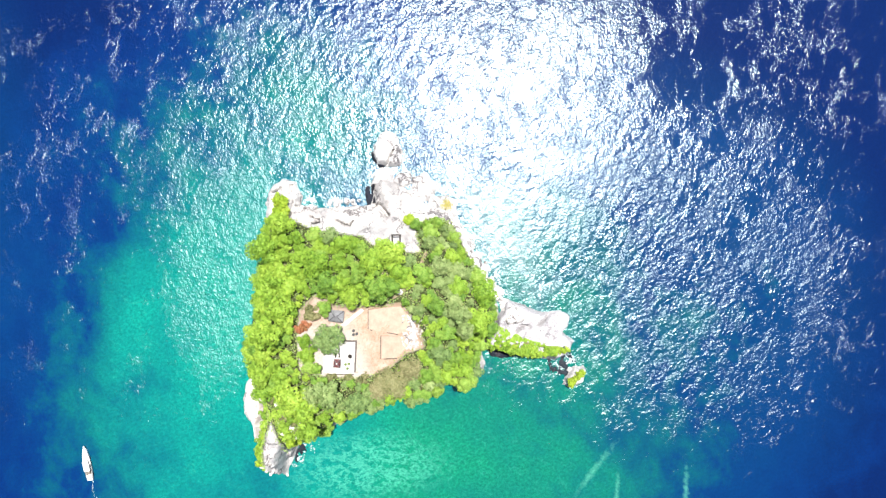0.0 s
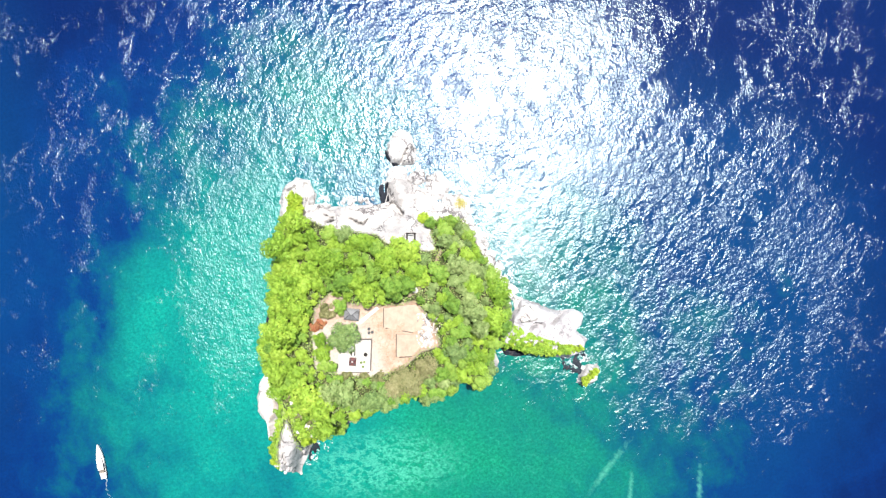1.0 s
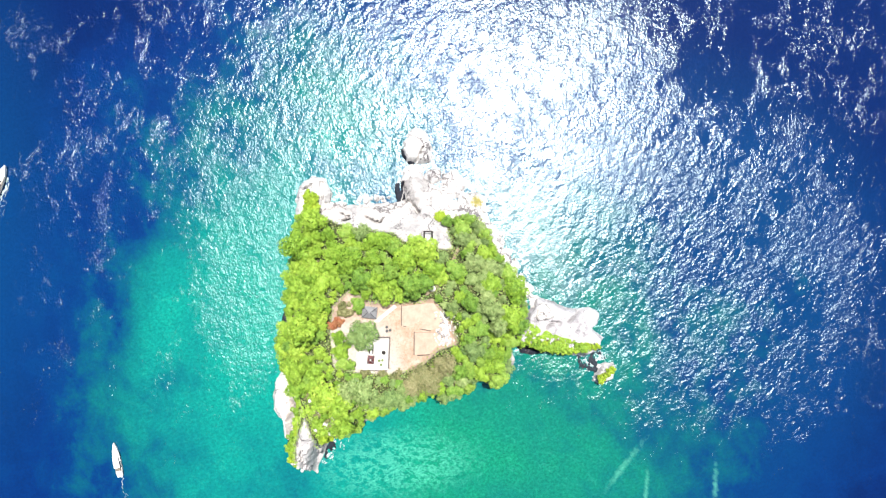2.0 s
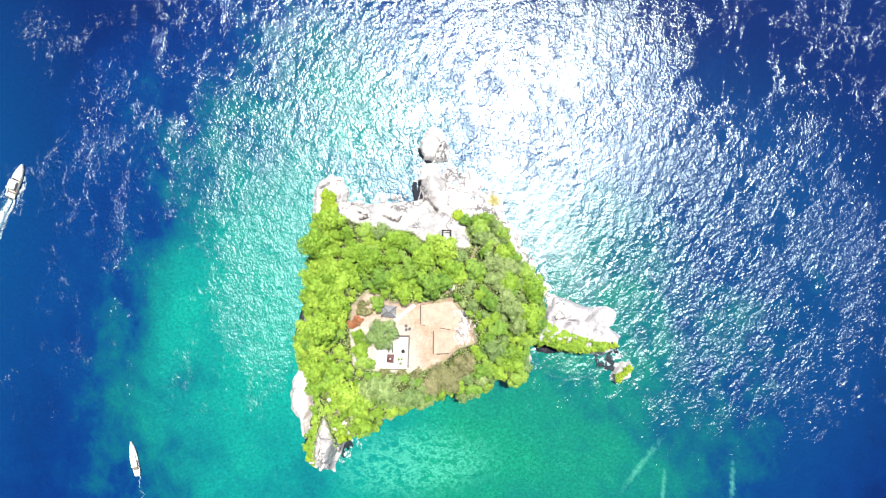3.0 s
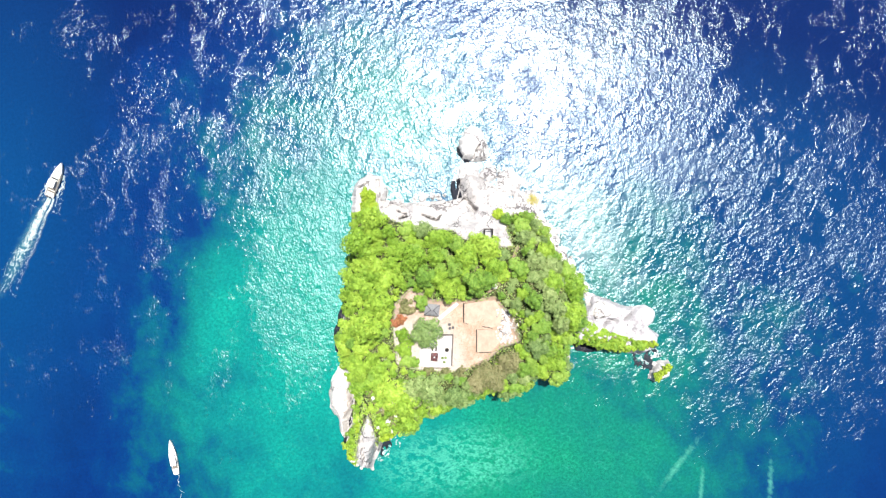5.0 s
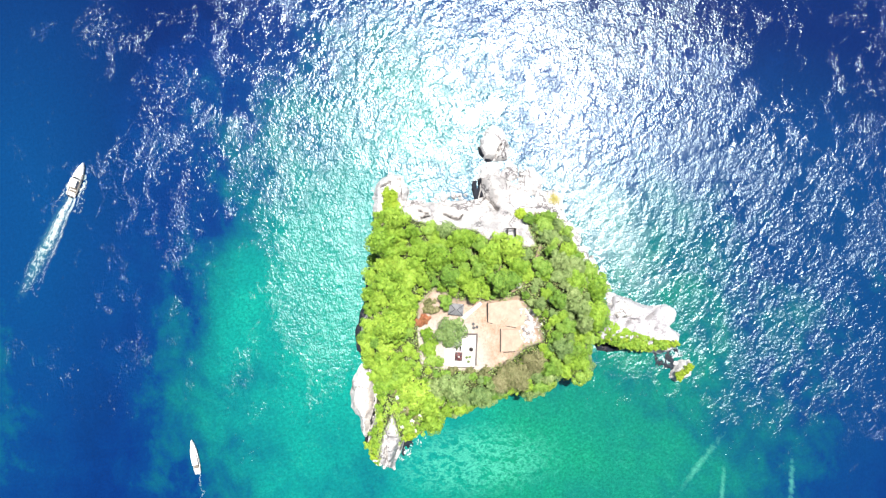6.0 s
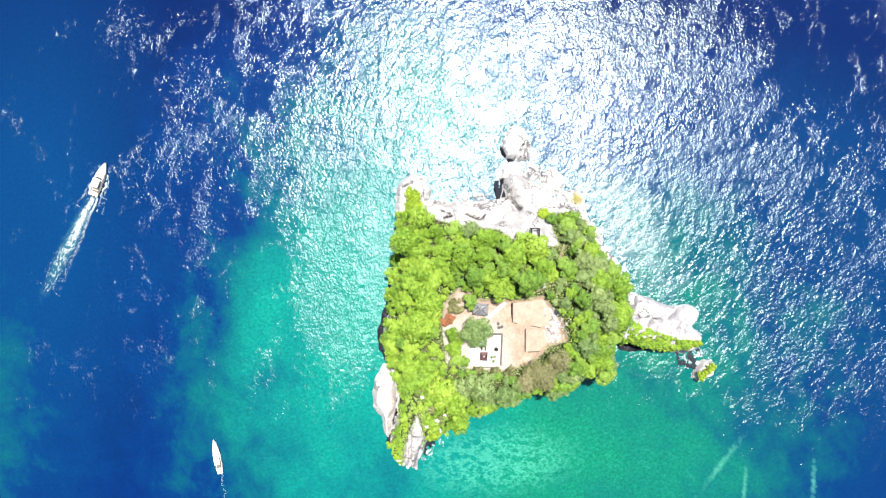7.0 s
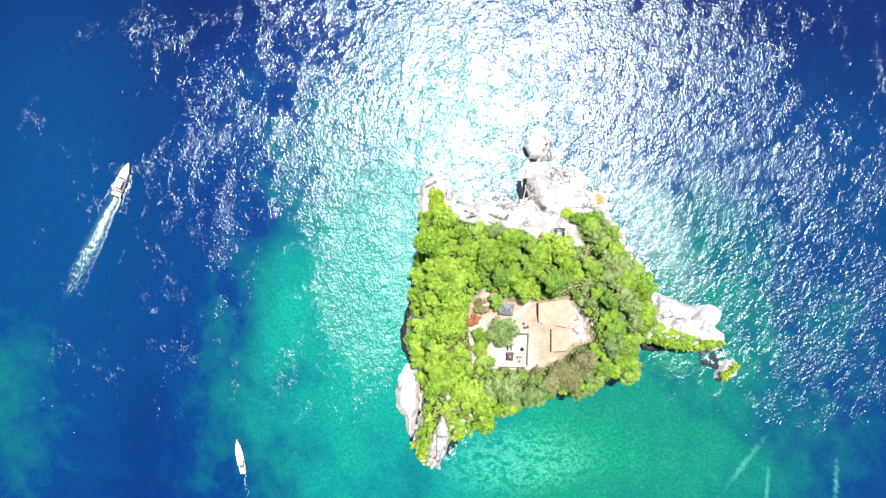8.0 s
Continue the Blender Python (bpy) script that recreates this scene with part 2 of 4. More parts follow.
def rock_material(name="limestone", light=(0.48, 0.465, 0.46), dark=(0.27, 0.262, 0.27), earth=False, split=0.85):
    m, s = material(name, 0.9, 0.08)
    p = place(m)
    a = noisy(m, p, 0.25, 6, 0.65, 0.5)
    b = noisy(m, p, 1.6, 5, 0.7, 0.8)
    col = ramp(m, calc(m, "ADD", calc(m, "MULTIPLY", a, 0.55), calc(m, "MULTIPLY", noisy(m, p, 0.07, 3), 0.45)), [(0.36, dark), (0.48, tuple(0.75 * v for v in light)), (0.6, light)])
    cracks = ramp(m, b, [(0.33, (0.2, 0.19, 0.2)), (0.41, (1, 1, 1))])
    col = mix(m, 1.0, col, cracks, "MULTIPLY")
    v = node(m, "ShaderNodeTexVoronoi", Scale=0.13)
    v.feature = "DISTANCE_TO_EDGE"
    warped = node(m, "ShaderNodeVectorMath", op="ADD")
    wn2 = node(m, "ShaderNodeTexNoise", Scale=0.22, Detail=6.0, Roughness=0.72)
    join(m, p, wn2.inputs["Vector"])
    sc = node(m, "ShaderNodeVectorMath", op="SCALE", Scale=9.0)
    join(m, wn2.outputs["Color"], sc.inputs[0])
    join(m, p, warped.inputs[0])
    join(m, sc.outputs[0], warped.inputs[1])
    join(m, warped.outputs[0], v.inputs["Vector"])
    fissure = calc(m, "MULTIPLY", calc(m, "SUBTRACT", calc(m, "MULTIPLY", calc(m, "SUBTRACT", noisy(m, p, 0.11, 3), 0.35), 0.20), v.outputs["Distance"]), 45.0, True)
    col = mix(m, calc(m, "MULTIPLY", fissure, split), col, (0.05, 0.045, 0.05))
    if earth:
        g = node(m, "ShaderNodeAttribute")
        g.attribute_name = "soil"
        t = node(m, "ShaderNodeAttribute")
        t.attribute_name = "bare"
        soil = ramp(m, b, [(0.3, (0.016, 0.022, 0.009)), (0.55, (0.04, 0.05, 0.018)), (0.75, (0.12, 0.115, 0.055))])
        tan = ramp(m, noisy(m, p, 0.35, 6, 0.7, 0.4), [(0.3, (0.245, 0.168, 0.122)), (0.5, (0.285, 0.21, 0.16)), (0.7, (0.33, 0.27, 0.225))])
        w = node(m, "ShaderNodeAttribute")
        w.attribute_name = "pale"
        tan = mix(m, w.outputs["Fac"], tan, (0.30, 0.27, 0.24))
        tan = mix(m, 1.0, tan, ramp(m, b, [(0.32, (0.72, 0.66, 0.6)), (0.5, (1, 1, 1))]), "MULTIPLY")
        ragged = calc(m, "MULTIPLY", calc(m, "SUBTRACT", b, 0.5), 0.9)
        col = mix(m, calc(m, "MULTIPLY", calc(m, "SUBTRACT", calc(m, "ADD", g.outputs["Fac"], ragged), 0.35), 4.0, True), col, soil)
        col = mix(m, calc(m, "MULTIPLY", calc(m, "SUBTRACT", calc(m, "ADD", t.outputs["Fac"], ragged), 0.35), 4.0, True), col, tan)
    # algae-dark wet foot at the waterline of the pale rocks
    sep = m.node_tree.nodes.new("ShaderNodeSeparateXYZ")
    join(m, p, sep.inputs[0])
    wet = calc(m, "SUBTRACT", 1.0, calc(m, "MULTIPLY", calc(m, "ADD", sep.outputs[2], calc(m, "MULTIPLY", a, 0.8)), 0.85), True)
    col = mix(m, calc(m, "MULTIPLY", wet, 0.3 if light[0] > 0.2 else 0.0), col, (0.12, 0.12, 0.105))
    join(m, col, s.inputs["Base Color"])
    bump(m, s, calc(m, "ADD", calc(m, "MULTIPLY", b, 0.5), calc(m, "MULTIPLY", noisy(m, p, 5, 4), 0.12)), 0.8, 0.8)
    return m


def leaf_material(name, tones, through=0.35, spread=0.12):
    """Leaves: each one and each tree a little different, with light coming through."""
    m, s = material(name, 0.55, 0.25)
    info = m.node_tree.nodes.new("ShaderNodeObjectInfo")
    geo = m.node_tree.nodes.new("ShaderNodeNewGeometry")
    f = calc(m, "ADD", calc(m, "MULTIPLY", info.outputs["Random"], 0.32), calc(m, "MULTIPLY", geo.outputs["Random Per Island"], 0.34))
    f = calc(m, "ADD", f, calc(m, "MULTIPLY", calc(m, "SUBTRACT", noisy(m, geo.outputs["Position"], 0.7, 4, 0.65), 0.25), 0.68))
    col = ramp(m, f, [(0.15, tones[0]), (0.5, tones[1]), (0.85, tones[2])])
    col = mix(m, calc(m, "MULTIPLY", calc(m, "SUBTRACT", noisy(m, geo.outputs["Position"], 0.35, 3), 0.45), 2.0, True), col, tones[1])
    join(m, col, s.inputs["Base Color"])
    t = m.node_tree.nodes.new("ShaderNodeBsdfTranslucent")
    join(m, col, t.inputs[0])
    x = m.node_tree.nodes.new("ShaderNodeMixShader")
    x.inputs[0].default_value = through
    join(m, s.outputs[0], x.inputs[1])
    join(m, t.outputs[0], x.inputs[2])
    join(m, x.outputs[0], m.node_tree.nodes["Material Output"].inputs[0])
    return m


def plain_material(name, colour, rough=0.7, spec=0.4, scale=2.0, vary=0.25, relief=0.02):
    m, s = material(name, rough, spec)
    c = node(m, "ShaderNodeTexCoord").outputs["Object"]
    n = noisy(m, c, scale, 5, 0.65, 0.3)
    join(m, ramp(m, n, [(0.3, tuple(v * (1 - vary) for v in colour)), (0.65, colour)]), s.inputs["Base Color"])
    if relief:
        bump(m, s, noisy(m, c, scale * 6, 4), 0.5, relief)
    return m


WATER = water_material()
ROCK = rock_material()
GREY_ROCK = rock_material("grey_limestone", (0.345, 0.335, 0.35), (0.26, 0.252, 0.268), split=0.5)
REEF = rock_material("dark_reef", (0.020, 0.026, 0.034), (0.009, 0.012, 0.017))
WHITE_ROCK = rock_material("bleached_limestone", (0.60, 0.57, 0.55), (0.36, 0.32, 0.295))
ISLAND = rock_material("island_ground", (0.41, 0.392, 0.385), (0.21, 0.202, 0.206), earth=True)
BARK = plain_material("bark", (0.14, 0.11, 0.08), 0.9, 0.2, 3.0, 0.5)
LIME = leaf_material("lime_leaves", ((0.065, 0.15, 0.012), (0.195, 0.325, 0.036), (0.345, 0.445, 0.064)), 0.28)
GREEN = leaf_material("green_leaves", ((0.05, 0.125, 0.02), (0.15, 0.27, 0.04), (0.29, 0.38, 0.075)), 0.28)
OLIVE = leaf_material("olive_leaves", ((0.058, 0.115, 0.035), (0.17, 0.25, 0.08), (0.33, 0.39, 0.16)), 0.28)
DUSTY = leaf_material("dusty_leaves", ((0.065, 0.078, 0.028), (0.155, 0.16, 0.066), (0.29, 0.26, 0.14)), 0.25)
YELLOW = leaf_material("yellow_leaves", ((0.15, 0.26, 0.02), (0.25, 0.35, 0.03), (0.33, 0.40, 0.05)), 0.28)
DRY = leaf_material("dry_grass", ((0.20, 0.19, 0.05), (0.30, 0.27, 0.08), (0.38, 0.33, 0.13)), 0.25)
RED = leaf_material("red_leaves", ((0.22, 0.05, 0.03), (0.32, 0.12, 0.06), (0.34, 0.22, 0.10)))


# ---- building helpers ----
def mesh_from(name, verts, faces, mat, smooth=False):
    me = bpy.data.meshes.new(name)
    me.from_pydata([tuple(v) for v in verts], [], [tuple(f) for f in faces])
    me.materials.append(mat)
    if smooth:
        me.polygons.foreach_set("use_smooth", [True] * len(me.polygons))
    me.update()
    return me


def part(name, bm, mat, parent, label=""):
    """Links a bmesh (or a finished mesh) as one mesh object under a thing or a part."""
    if isinstance(bm, bpy.types.Mesh):
        me = bm
    else:
        me = bpy.data.meshes.new(name)
        bm.to_mesh(me)
        bm.free()
        me.materials.append(mat)
    ob = new(name, me)
    ob.parent = parent
    return tagged(ob, label)


def thing(name, m, label, category, group="", kind=""):
    ob = new(name)
    ob.empty_display_size = 0.3
    ob.matrix_basis = m
    return tagged(ob, label, category, group, kind)


def box(bm, size, at, turn=0.0, bevel=0.0, taper=1.0):
    made = bmesh.ops.create_cube(bm, size=1.0)["verts"]
    for v in made:
        k = taper if v.co.z > 0 else 1.0
        v.co = Vector((v.co.x * size[0] * k, v.co.y * size[1] * k, v.co.z * size[2]))
    if bevel:
        edges = list({e for v in made for e in v.link_edges})
        r = bmesh.ops.bevel(bm, geom=edges, offset=bevel, segments=2, profile=0.6, affect="EDGES")
        made = list({v for v in r["verts"]} | {v for v in made if v.is_valid})
    bmesh.ops.transform(bm, matrix=pose(*at, 0, 0, turn), verts=[v for v in made if v.is_valid])
    return bm


def boxes(*rows):
    bm = bmesh.new()
    for r in rows:
        box(bm, *r)
    return bm


def tube(points, radii, sides=7):
    """A tapered round bar through the points, closed at its ends."""
    verts, faces = [], []
    pts = [Vector(q) for q in points]
    for i, (q, r) in enumerate(zip(pts, radii)):
        way = (pts[min(i + 1, len(pts) - 1)] - pts[max(i - 1, 0)]).normalized()
        u = way.cross(Vector((0.3, 0.9, 0.1))).normalized()
        w = way.cross(u)
        for k in range(sides):
            a = 2 * math.pi * k / sides
            verts.append(q + (u * math.cos(a) + w * math.sin(a)) * r)
    for i in range(len(pts) - 1):
        for k in range(sides):
            a, b = i * sides + k, i * sides + (k + 1) % sides
            faces.append((a, b, b + sides, a + sides))
    faces.append(tuple(range(sides))[::-1])
    faces.append(tuple(range((len(pts) - 1) * sides, len(pts) * sides)))
    return verts, faces


def inside(outline, x, y):
    """Signed distance to a closed outline on the plan, positive inside (arrays)."""
    o = np.array(outline, float)
    best = np.full(x.shape, 1e9)
    odd = np.zeros(x.shape, bool)
    for (x0, y0), (x1, y1) in zip(o, np.roll(o, -1, 0)):
        dx, dy = x1 - x0, y1 - y0
        t = np.clip(((x - x0) * dx + (y - y0) * dy) / (dx * dx + dy * dy), 0, 1)
        best = np.minimum(best, np.hypot(x - x0 - t * dx, y - y0 - t * dy))
        if y0 != y1:
            odd ^= ((y0 > y) != (y1 > y)) & (x < x0 + (y - y0) * dx / dy)
    return np.where(odd, best, -best)


def rough_field(x, y, size, seed, octaves=4, ridged=False):
    """Fractal noise on the plan, about -1 to 1."""
    out = np.zeros(x.size)
    amp, f, total = 1.0, 1.0 / size, 0.0
    for k in range(octaves):
        v = np.array([noise.noise((a * f + 7.3 * seed, b * f - 3.1 * seed, k * 5.7)) for a, b in zip(x.ravel(), y.ravel())])
        out += amp * (1 - 2.5 * np.abs(v) if ridged else v)
        total += amp
        amp, f = amp * 0.5, f * 2.1
    return (out / total).reshape(x.shape)


def smooth_step(v, a, b):
    t = np.clip((v - a) / (b - a), 0, 1)
    return t * t * (3 - 2 * t)


def grid_mesh(name, x, y, z, mat, keep, marks=()):
    """A sheet over the plan; keep: which corners stay; marks: named values on the corners."""
    ny, nx = x.shape
    index = np.arange(nx * ny).reshape(ny, nx)
    ok = keep[:-1, :-1] | keep[1:, :-1] | keep[:-1, 1:] | keep[1:, 1:]
    quads = np.stack([index[:-1, :-1], index[:-1, 1:], index[1:, 1:], index[1:, :-1]], -1)[ok]
    used = np.unique(quads)
    back = np.full(nx * ny, -1)
    back[used] = np.arange(used.size)
    v = np.stack([x.ravel(), y.ravel(), z.ravel()], -1)[used]
    me = mesh_from(name, v.tolist(), back[quads].tolist(), mat, True)
    for key, values in marks:
        me.attributes.new(key, "FLOAT", "POINT").data.foreach_set("value", values.ravel()[used].astype(np.float32))
    return me


def plan_grid(outline, step, margin=4.0):
    o = np.array(outline)
    lo, hi = o.min(0) - margin, o.max(0) + margin
    return np.meshgrid(np.arange(lo[0], hi[0], step), np.arange(lo[1], hi[1], step))


# ---- sea ----
R = 4000.0
sea_verts, sea_faces = [(0, 0, 0)], []
for k in range(96):
    a = 2 * math.pi * k / 96
    for r in (500.0, R):
        sea_verts.append((r * math.cos(a), r * math.sin(a), 0))
for k in range(96):
    a, b = 1 + 2 * k, 1 + 2 * ((k + 1) % 96)
    sea_faces += [(0, a, b), (a, a + 1, b + 1, b)]
sea = tagged(new("water", mesh_from("water", sea_verts, sea_faces, WATER)), "sea, turquoise over shallow sand, deep blue beyond, ruffled by wind", "sea", kind="structure")

# ---- island ----
COAST = [(-55.3, 10.1), (-56, -1.4), (-56.8, -11.9), (-57.7, -19.7), (-60.1, -27.4), (-59.5, -33), (-55.8, -37.2), (-54.7, -45.2),
         (-55.8, -54), (-58.1, -63.1), (-53.3, -68.4), (-49.2, -71.7), (-46.6, -63.5), (-44.4, -59.3), (-37, -56.9), (-29.1, -52.3),
         (-23.1, -49.1), (-12.1, -45.7), (-6.7, -46.7), (-0.3, -41.8), (9.3, -42), (12.5, -36.5), (11.2, -30.0),
         (16.5, -29.5), (17.5, -20), (14.8, -11.2), (13.2, -5.8), (9.2, -0.6), (6.0, 4.6), (3.8, 9.6), (0.9, 12.5), (-5.8, 14.2),
         (-9.5, 16.8), (-14.6, 20.3), (-19.2, 22.8), (-21.6, 19.5), (-22.3, 13.6), (-35.7, 12.5), (-44.3, 13.2), (-47.7, 14.2), (-48.4, 17.4), (-52.5, 18.6)]
CLEARING = [(-40.2, -24.5), (-40.0, -17.6), (-36.0, -13.6), (-30.2, -16.8), (-18.1, -16.8), (-12.4, -16), (-7.6, -21.7), (-5.9, -27.4),
            (-10.9, -29), (-15.8, -33.3), (-22.9, -35.5), (-34, -34.7), (-39.2, -33.3)]
SHELF = [(-54, 11.5), (-46, 8.5), (-42, 6.5), (-33, 4.5), (-24, 3.5), (-21.4, 1.1), (-9.5, -1.4), (-6.1, -1.4), (-8.1, 6.3), (-5, 9), (2, 9.5), (4, 30), (-54, 30)]
RIDGE = [(-48, -48.3), (-45.8, -55.8), (-47.8, -66.4), (-51.4, -71.3), (-53.5, -69.5), (-51.9, -59), (-50.3, -53)]
TRACK = ((-5, -1), (-8.5, -9.7), (-14, -13.7))


def yard_level(x, y):
    """The clearing steps down from its south-western court to the north and the east."""
    return np.minimum(21.0 - 3.0 * smooth_step(y, -26, -19.5), 21.0 - 4.0 * smooth_step(x, -25, -8))


def track_distance(x, y):
    best = np.full(np.shape(x), 1e9)
    for (x0, y0), (x1, y1) in zip(TRACK, TRACK[1:]):
        dx, dy = x1 - x0, y1 - y0
        t = np.clip(((x - x0) * dx + (y - y0) * dy) / (dx * dx + dy * dy), 0, 1)
        best = np.minimum(best, np.hypot(x - x0 - t * dx, y - y0 - t * dy))
    return best


# deep clefts in the limestone: two ends and a half-width each
CLEFTS = (((-23.3, 19.0), (-22.9, 13.8), 0.75), ((-21.9, 18.6), (-22.4, 15.0), 0.4), ((-22.8, 13.9), (-20.2, 13.2), 0.5), ((-19.9, 13.9), (-17.0, 10.4), 0.5),
          ((-46.3, 13.2), (-48.2, 9.3), 0.4), ((-33.5, 8.9), (-29.0, 7.2), 0.35), ((-29.0, 7.2), (-27.8, 8.6), 0.3), ((-41, 10), (-38.5, 9.2), 0.25), ((-40.5, 7.8), (-38, 8.4), 0.25),
          ((-3.6, 17.0), (-3.2, 13.2), 0.4), ((29.6, -23.6), (34.4, -19.9), 0.42), ((22.8, -25.3), (24.6, -23.8), 0.4), ((24.6, -23.8), (26.6, -24.0), 0.5), ((-18.0, 26.0), (-15.5, 31.0), 0.3), ((-53.5, 17.5), (-50.5, 19.0), 0.3), ((-47.6, 19.8), (-47.0, 12.0), 0.5), ((-55.6, -42), (-54.6, -50), 0.6), ((-54.9, -50), (-57.2, -62), 0.5), ((-47.2, -59.0), (-48.8, -69.4), 0.5), ((-50.2, -55.0), (-50.7, -68.0), 0.35))


def clefts(x, y, depth):
    """How far the clefts cut the rock down, on arrays."""
    cut = np.zeros(x.shape)
    wander = 0.35 * rough_field(x, y, 1.6, 19, 2)
    for (x0, y0), (x1, y1), w in CLEFTS:
        dx, dy = x1 - x0, y1 - y0
        t = np.clip(((x - x0) * dx + (y - y0) * dy) / (dx * dx + dy * dy), 0, 1)
        q = np.hypot(x - x0 - t * dx, y - y0 - t * dy) + wander
        cut = np.maximum(cut, depth * (1 - smooth_step(q, 0.6 * w, 1.4 * w)))
    return cut


def island_height(x, y):
    """Height of the island's ground and the marks for soil and bare earth, on arrays."""
    warp = 1.3 * rough_field(x, y, 9, 1, 3) + 1.6 * smooth_step(-y, 25, 40) * rough_field(x, y, 5.5, 8, 3)
    d = inside(COAST, x, y) + warp
    top = 21.5 - 12.5 * (np.clip(y + 30, 0, None) / 38) ** 2 - 4 * ((x + 30) / 40) ** 2 - 6 * (np.clip(-42 - y, 0, None) / 18) ** 2
    top = np.clip(top, 5, None)
    slope = 1.6 + 2.4 * smooth_step(-y, 30, 42) - 0.75 * smooth_step(y, 0, 9)
    # the western side is a steep cliff
    slope = slope + 1.2 * smooth_step(-x, 44, 50) * (1 - smooth_step(y, 2, 9)) * (1 - smooth_step(-y, 33, 38))
    rise = 0.5 + slope * d
    z = np.where(d > 0, -np.log(np.exp(-np.clip(rise, -40, 60) / 1.5) + np.exp(-top / 1.5)) * 1.5, 0.5 + 1.4 * d)
    stack = 2.0 * np.exp(-((x + 18) / 4.0) ** 2 - ((y - 17.5) / 4.0) ** 2)
    z = z + stack * smooth_step(d, 0.3, 2.0)
    shelf = smooth_step(inside(SHELF, x, y), -1.0, 1.5)
    ridge = smooth_step(inside(RIDGE, x, y), -1.5, 1.5)
    yard = smooth_step(inside(CLEARING, x, y), -2.2, 0.8)
    z = z + ridge * 2.2 * smooth_step(d, 0, 4)
    crag = rough_field(x, y, 5, 2, 4, True)
    z = z + crag * (0.5 + 0.7 * np.maximum(shelf, ridge)) * smooth_step(d, -2, 1) + 0.5 * rough_field(x, y, 2.0, 5, 3)
    z = np.where(z > 0.5, np.maximum(z - clefts(x, y, 5.0), 0.5), z)
    z = z * (1 - yard) + yard * (yard_level(x, y) + 0.12 * rough_field(x, y, 3, 4, 3))
    track = 1 - smooth_step(track_distance(x, y), 0.2, 1.3)
    soil = smooth_step(d, 0.5, 2.5) * (1 - shelf) * (1 - yard) * (1 - ridge)
    bare = np.maximum(yard, track * 0.5)
    pale = (1 - smooth_step(x + 0.35 * (y + 26), -26, -21)) * (1 - 0.8 * smooth_step(y, -24, -20))
    return d, z, soil, bare, pale


gx, gy = plan_grid(COAST, 0.4)
gd, gz, gsoil, gbare, gpale = island_height(gx, gy)
island = tagged(new("ground", grid_mesh("ground", gx, gy, gz, ISLAND, gd > -4, (("soil", gsoil), ("bare", gbare), ("pale", gpale)))),
                "steep limestone island with wooded soil and a bare tan clearing", "island", kind="structure")


def ground_at(x, y):
    i = int(np.clip(round((y - gy[0, 0]) / 0.4), 0, gz.shape[0] - 1))
    j = int(np.clip(round((x - gx[0, 0]) / 0.4), 0, gz.shape[1] - 1))
    return float(gz[i, j])


def rock(name, outline, height, slope, seed, label, step=0.4, lean=(0.0, 0.0), mat=None, crag=0.5, category="rock", group="", warp=1.4):
    """A craggy rock standing in the sea. lean: rise of its top per metre to the east and north."""
    o = np.array(outline)
    cx, cy = o.mean(0)
    x, y = plan_grid(outline, step, 2.5)
    d = inside(outline, x, y) + warp * rough_field(x, y, 5.0, seed, 4)
    top = np.clip(height + lean[0] * (x - cx) + lean[1] * (y - cy), 0.1, None)
    z = np.where(d > 0, -0.6 * np.log(np.exp(-np.clip(0.2 + slope * d, -20, 40) / 0.6) + np.exp(-top / 0.6)), 0.2 + 1.6 * d)
    z = z + (crag * rough_field(x, y, 4, seed + 1, 4, True) + 0.42 * rough_field(x, y, 1.5, seed + 2, 3, True)) * smooth_step(d, -1.5, 0.8)
    z = np.where(z > 0.4, np.maximum(z - clefts(x, y, 3.4), 0.3), z)
    me = grid_mesh(name, x - cx, y - cy, z, mat or ROCK, d > -2.2)
    ob = new(name, me)
    ob.location = (cx, cy, 0)
    tagged(ob, label, category, group)
    return ob, (x, y, z)


HEADLAND = [(13, -29), (17.4, -21.3), (20.4, -16.6), (25.2, -17.7), (29.2, -19.7), (33.5, -19.9), (37.0, -19.4), (39.8, -21.4), (39.4, -24.6), (37.7, -26.2),
            (41.2, -29.1), (39.6, -32.3), (35.3, -34.6), (30.0, -33.9), (23.5, -32.8), (14, -31)]
_, headland_z = rock("rock_headland", HEADLAND, 3.9, 4.0, 11, "pale grey limestone headland with a green scrub crest", lean=(-0.12, -0.22), crag=0.75, mat=GREY_ROCK, category="headland")
rock("sea_rock", [(17.6, -22.4), (18.6, -18.6), (20.8, -16.8), (24.6, -18.0), (27.5, -19.6), (26.8, -22.4), (24.6, -24.4), (22.0, -24.6), (19.2, -24.8)], 6.2, 3.2, 13,
     "bleached white limestone dome at the root of the headland", step=0.3, crag=0.4, mat=WHITE_ROCK)
rock("sea_rock", [(-62.0, -42.0), (-59.5, -39.0), (-56.5, -39.2), (-54.9, -42.0), (-54.6, -46.8), (-55.2, -51.0), (-56.8, -58.1), (-57.8, -62.3), (-58.6, -61.6), (-60.4, -55.1), (-62.2, -52.1), (-62.7, -48.0)],
     4.6, 2.4, 21, "bleached white limestone slab split from the shore", step=0.25, crag=1.2, mat=WHITE_ROCK)
_, islet_z = rock("sea_rock", [(37.6, -42.9), (38.5, -40.8), (41.6, -37.2), (44.6, -36.6), (45.5, -38.5), (44.0, -41.3), (40.3, -43.9)], 2.8, 4.0, 31,
                      "small grey limestone islet capped with yellow-green scrub", step=0.25, crag=0.3, lean=(0.12, 0.0))
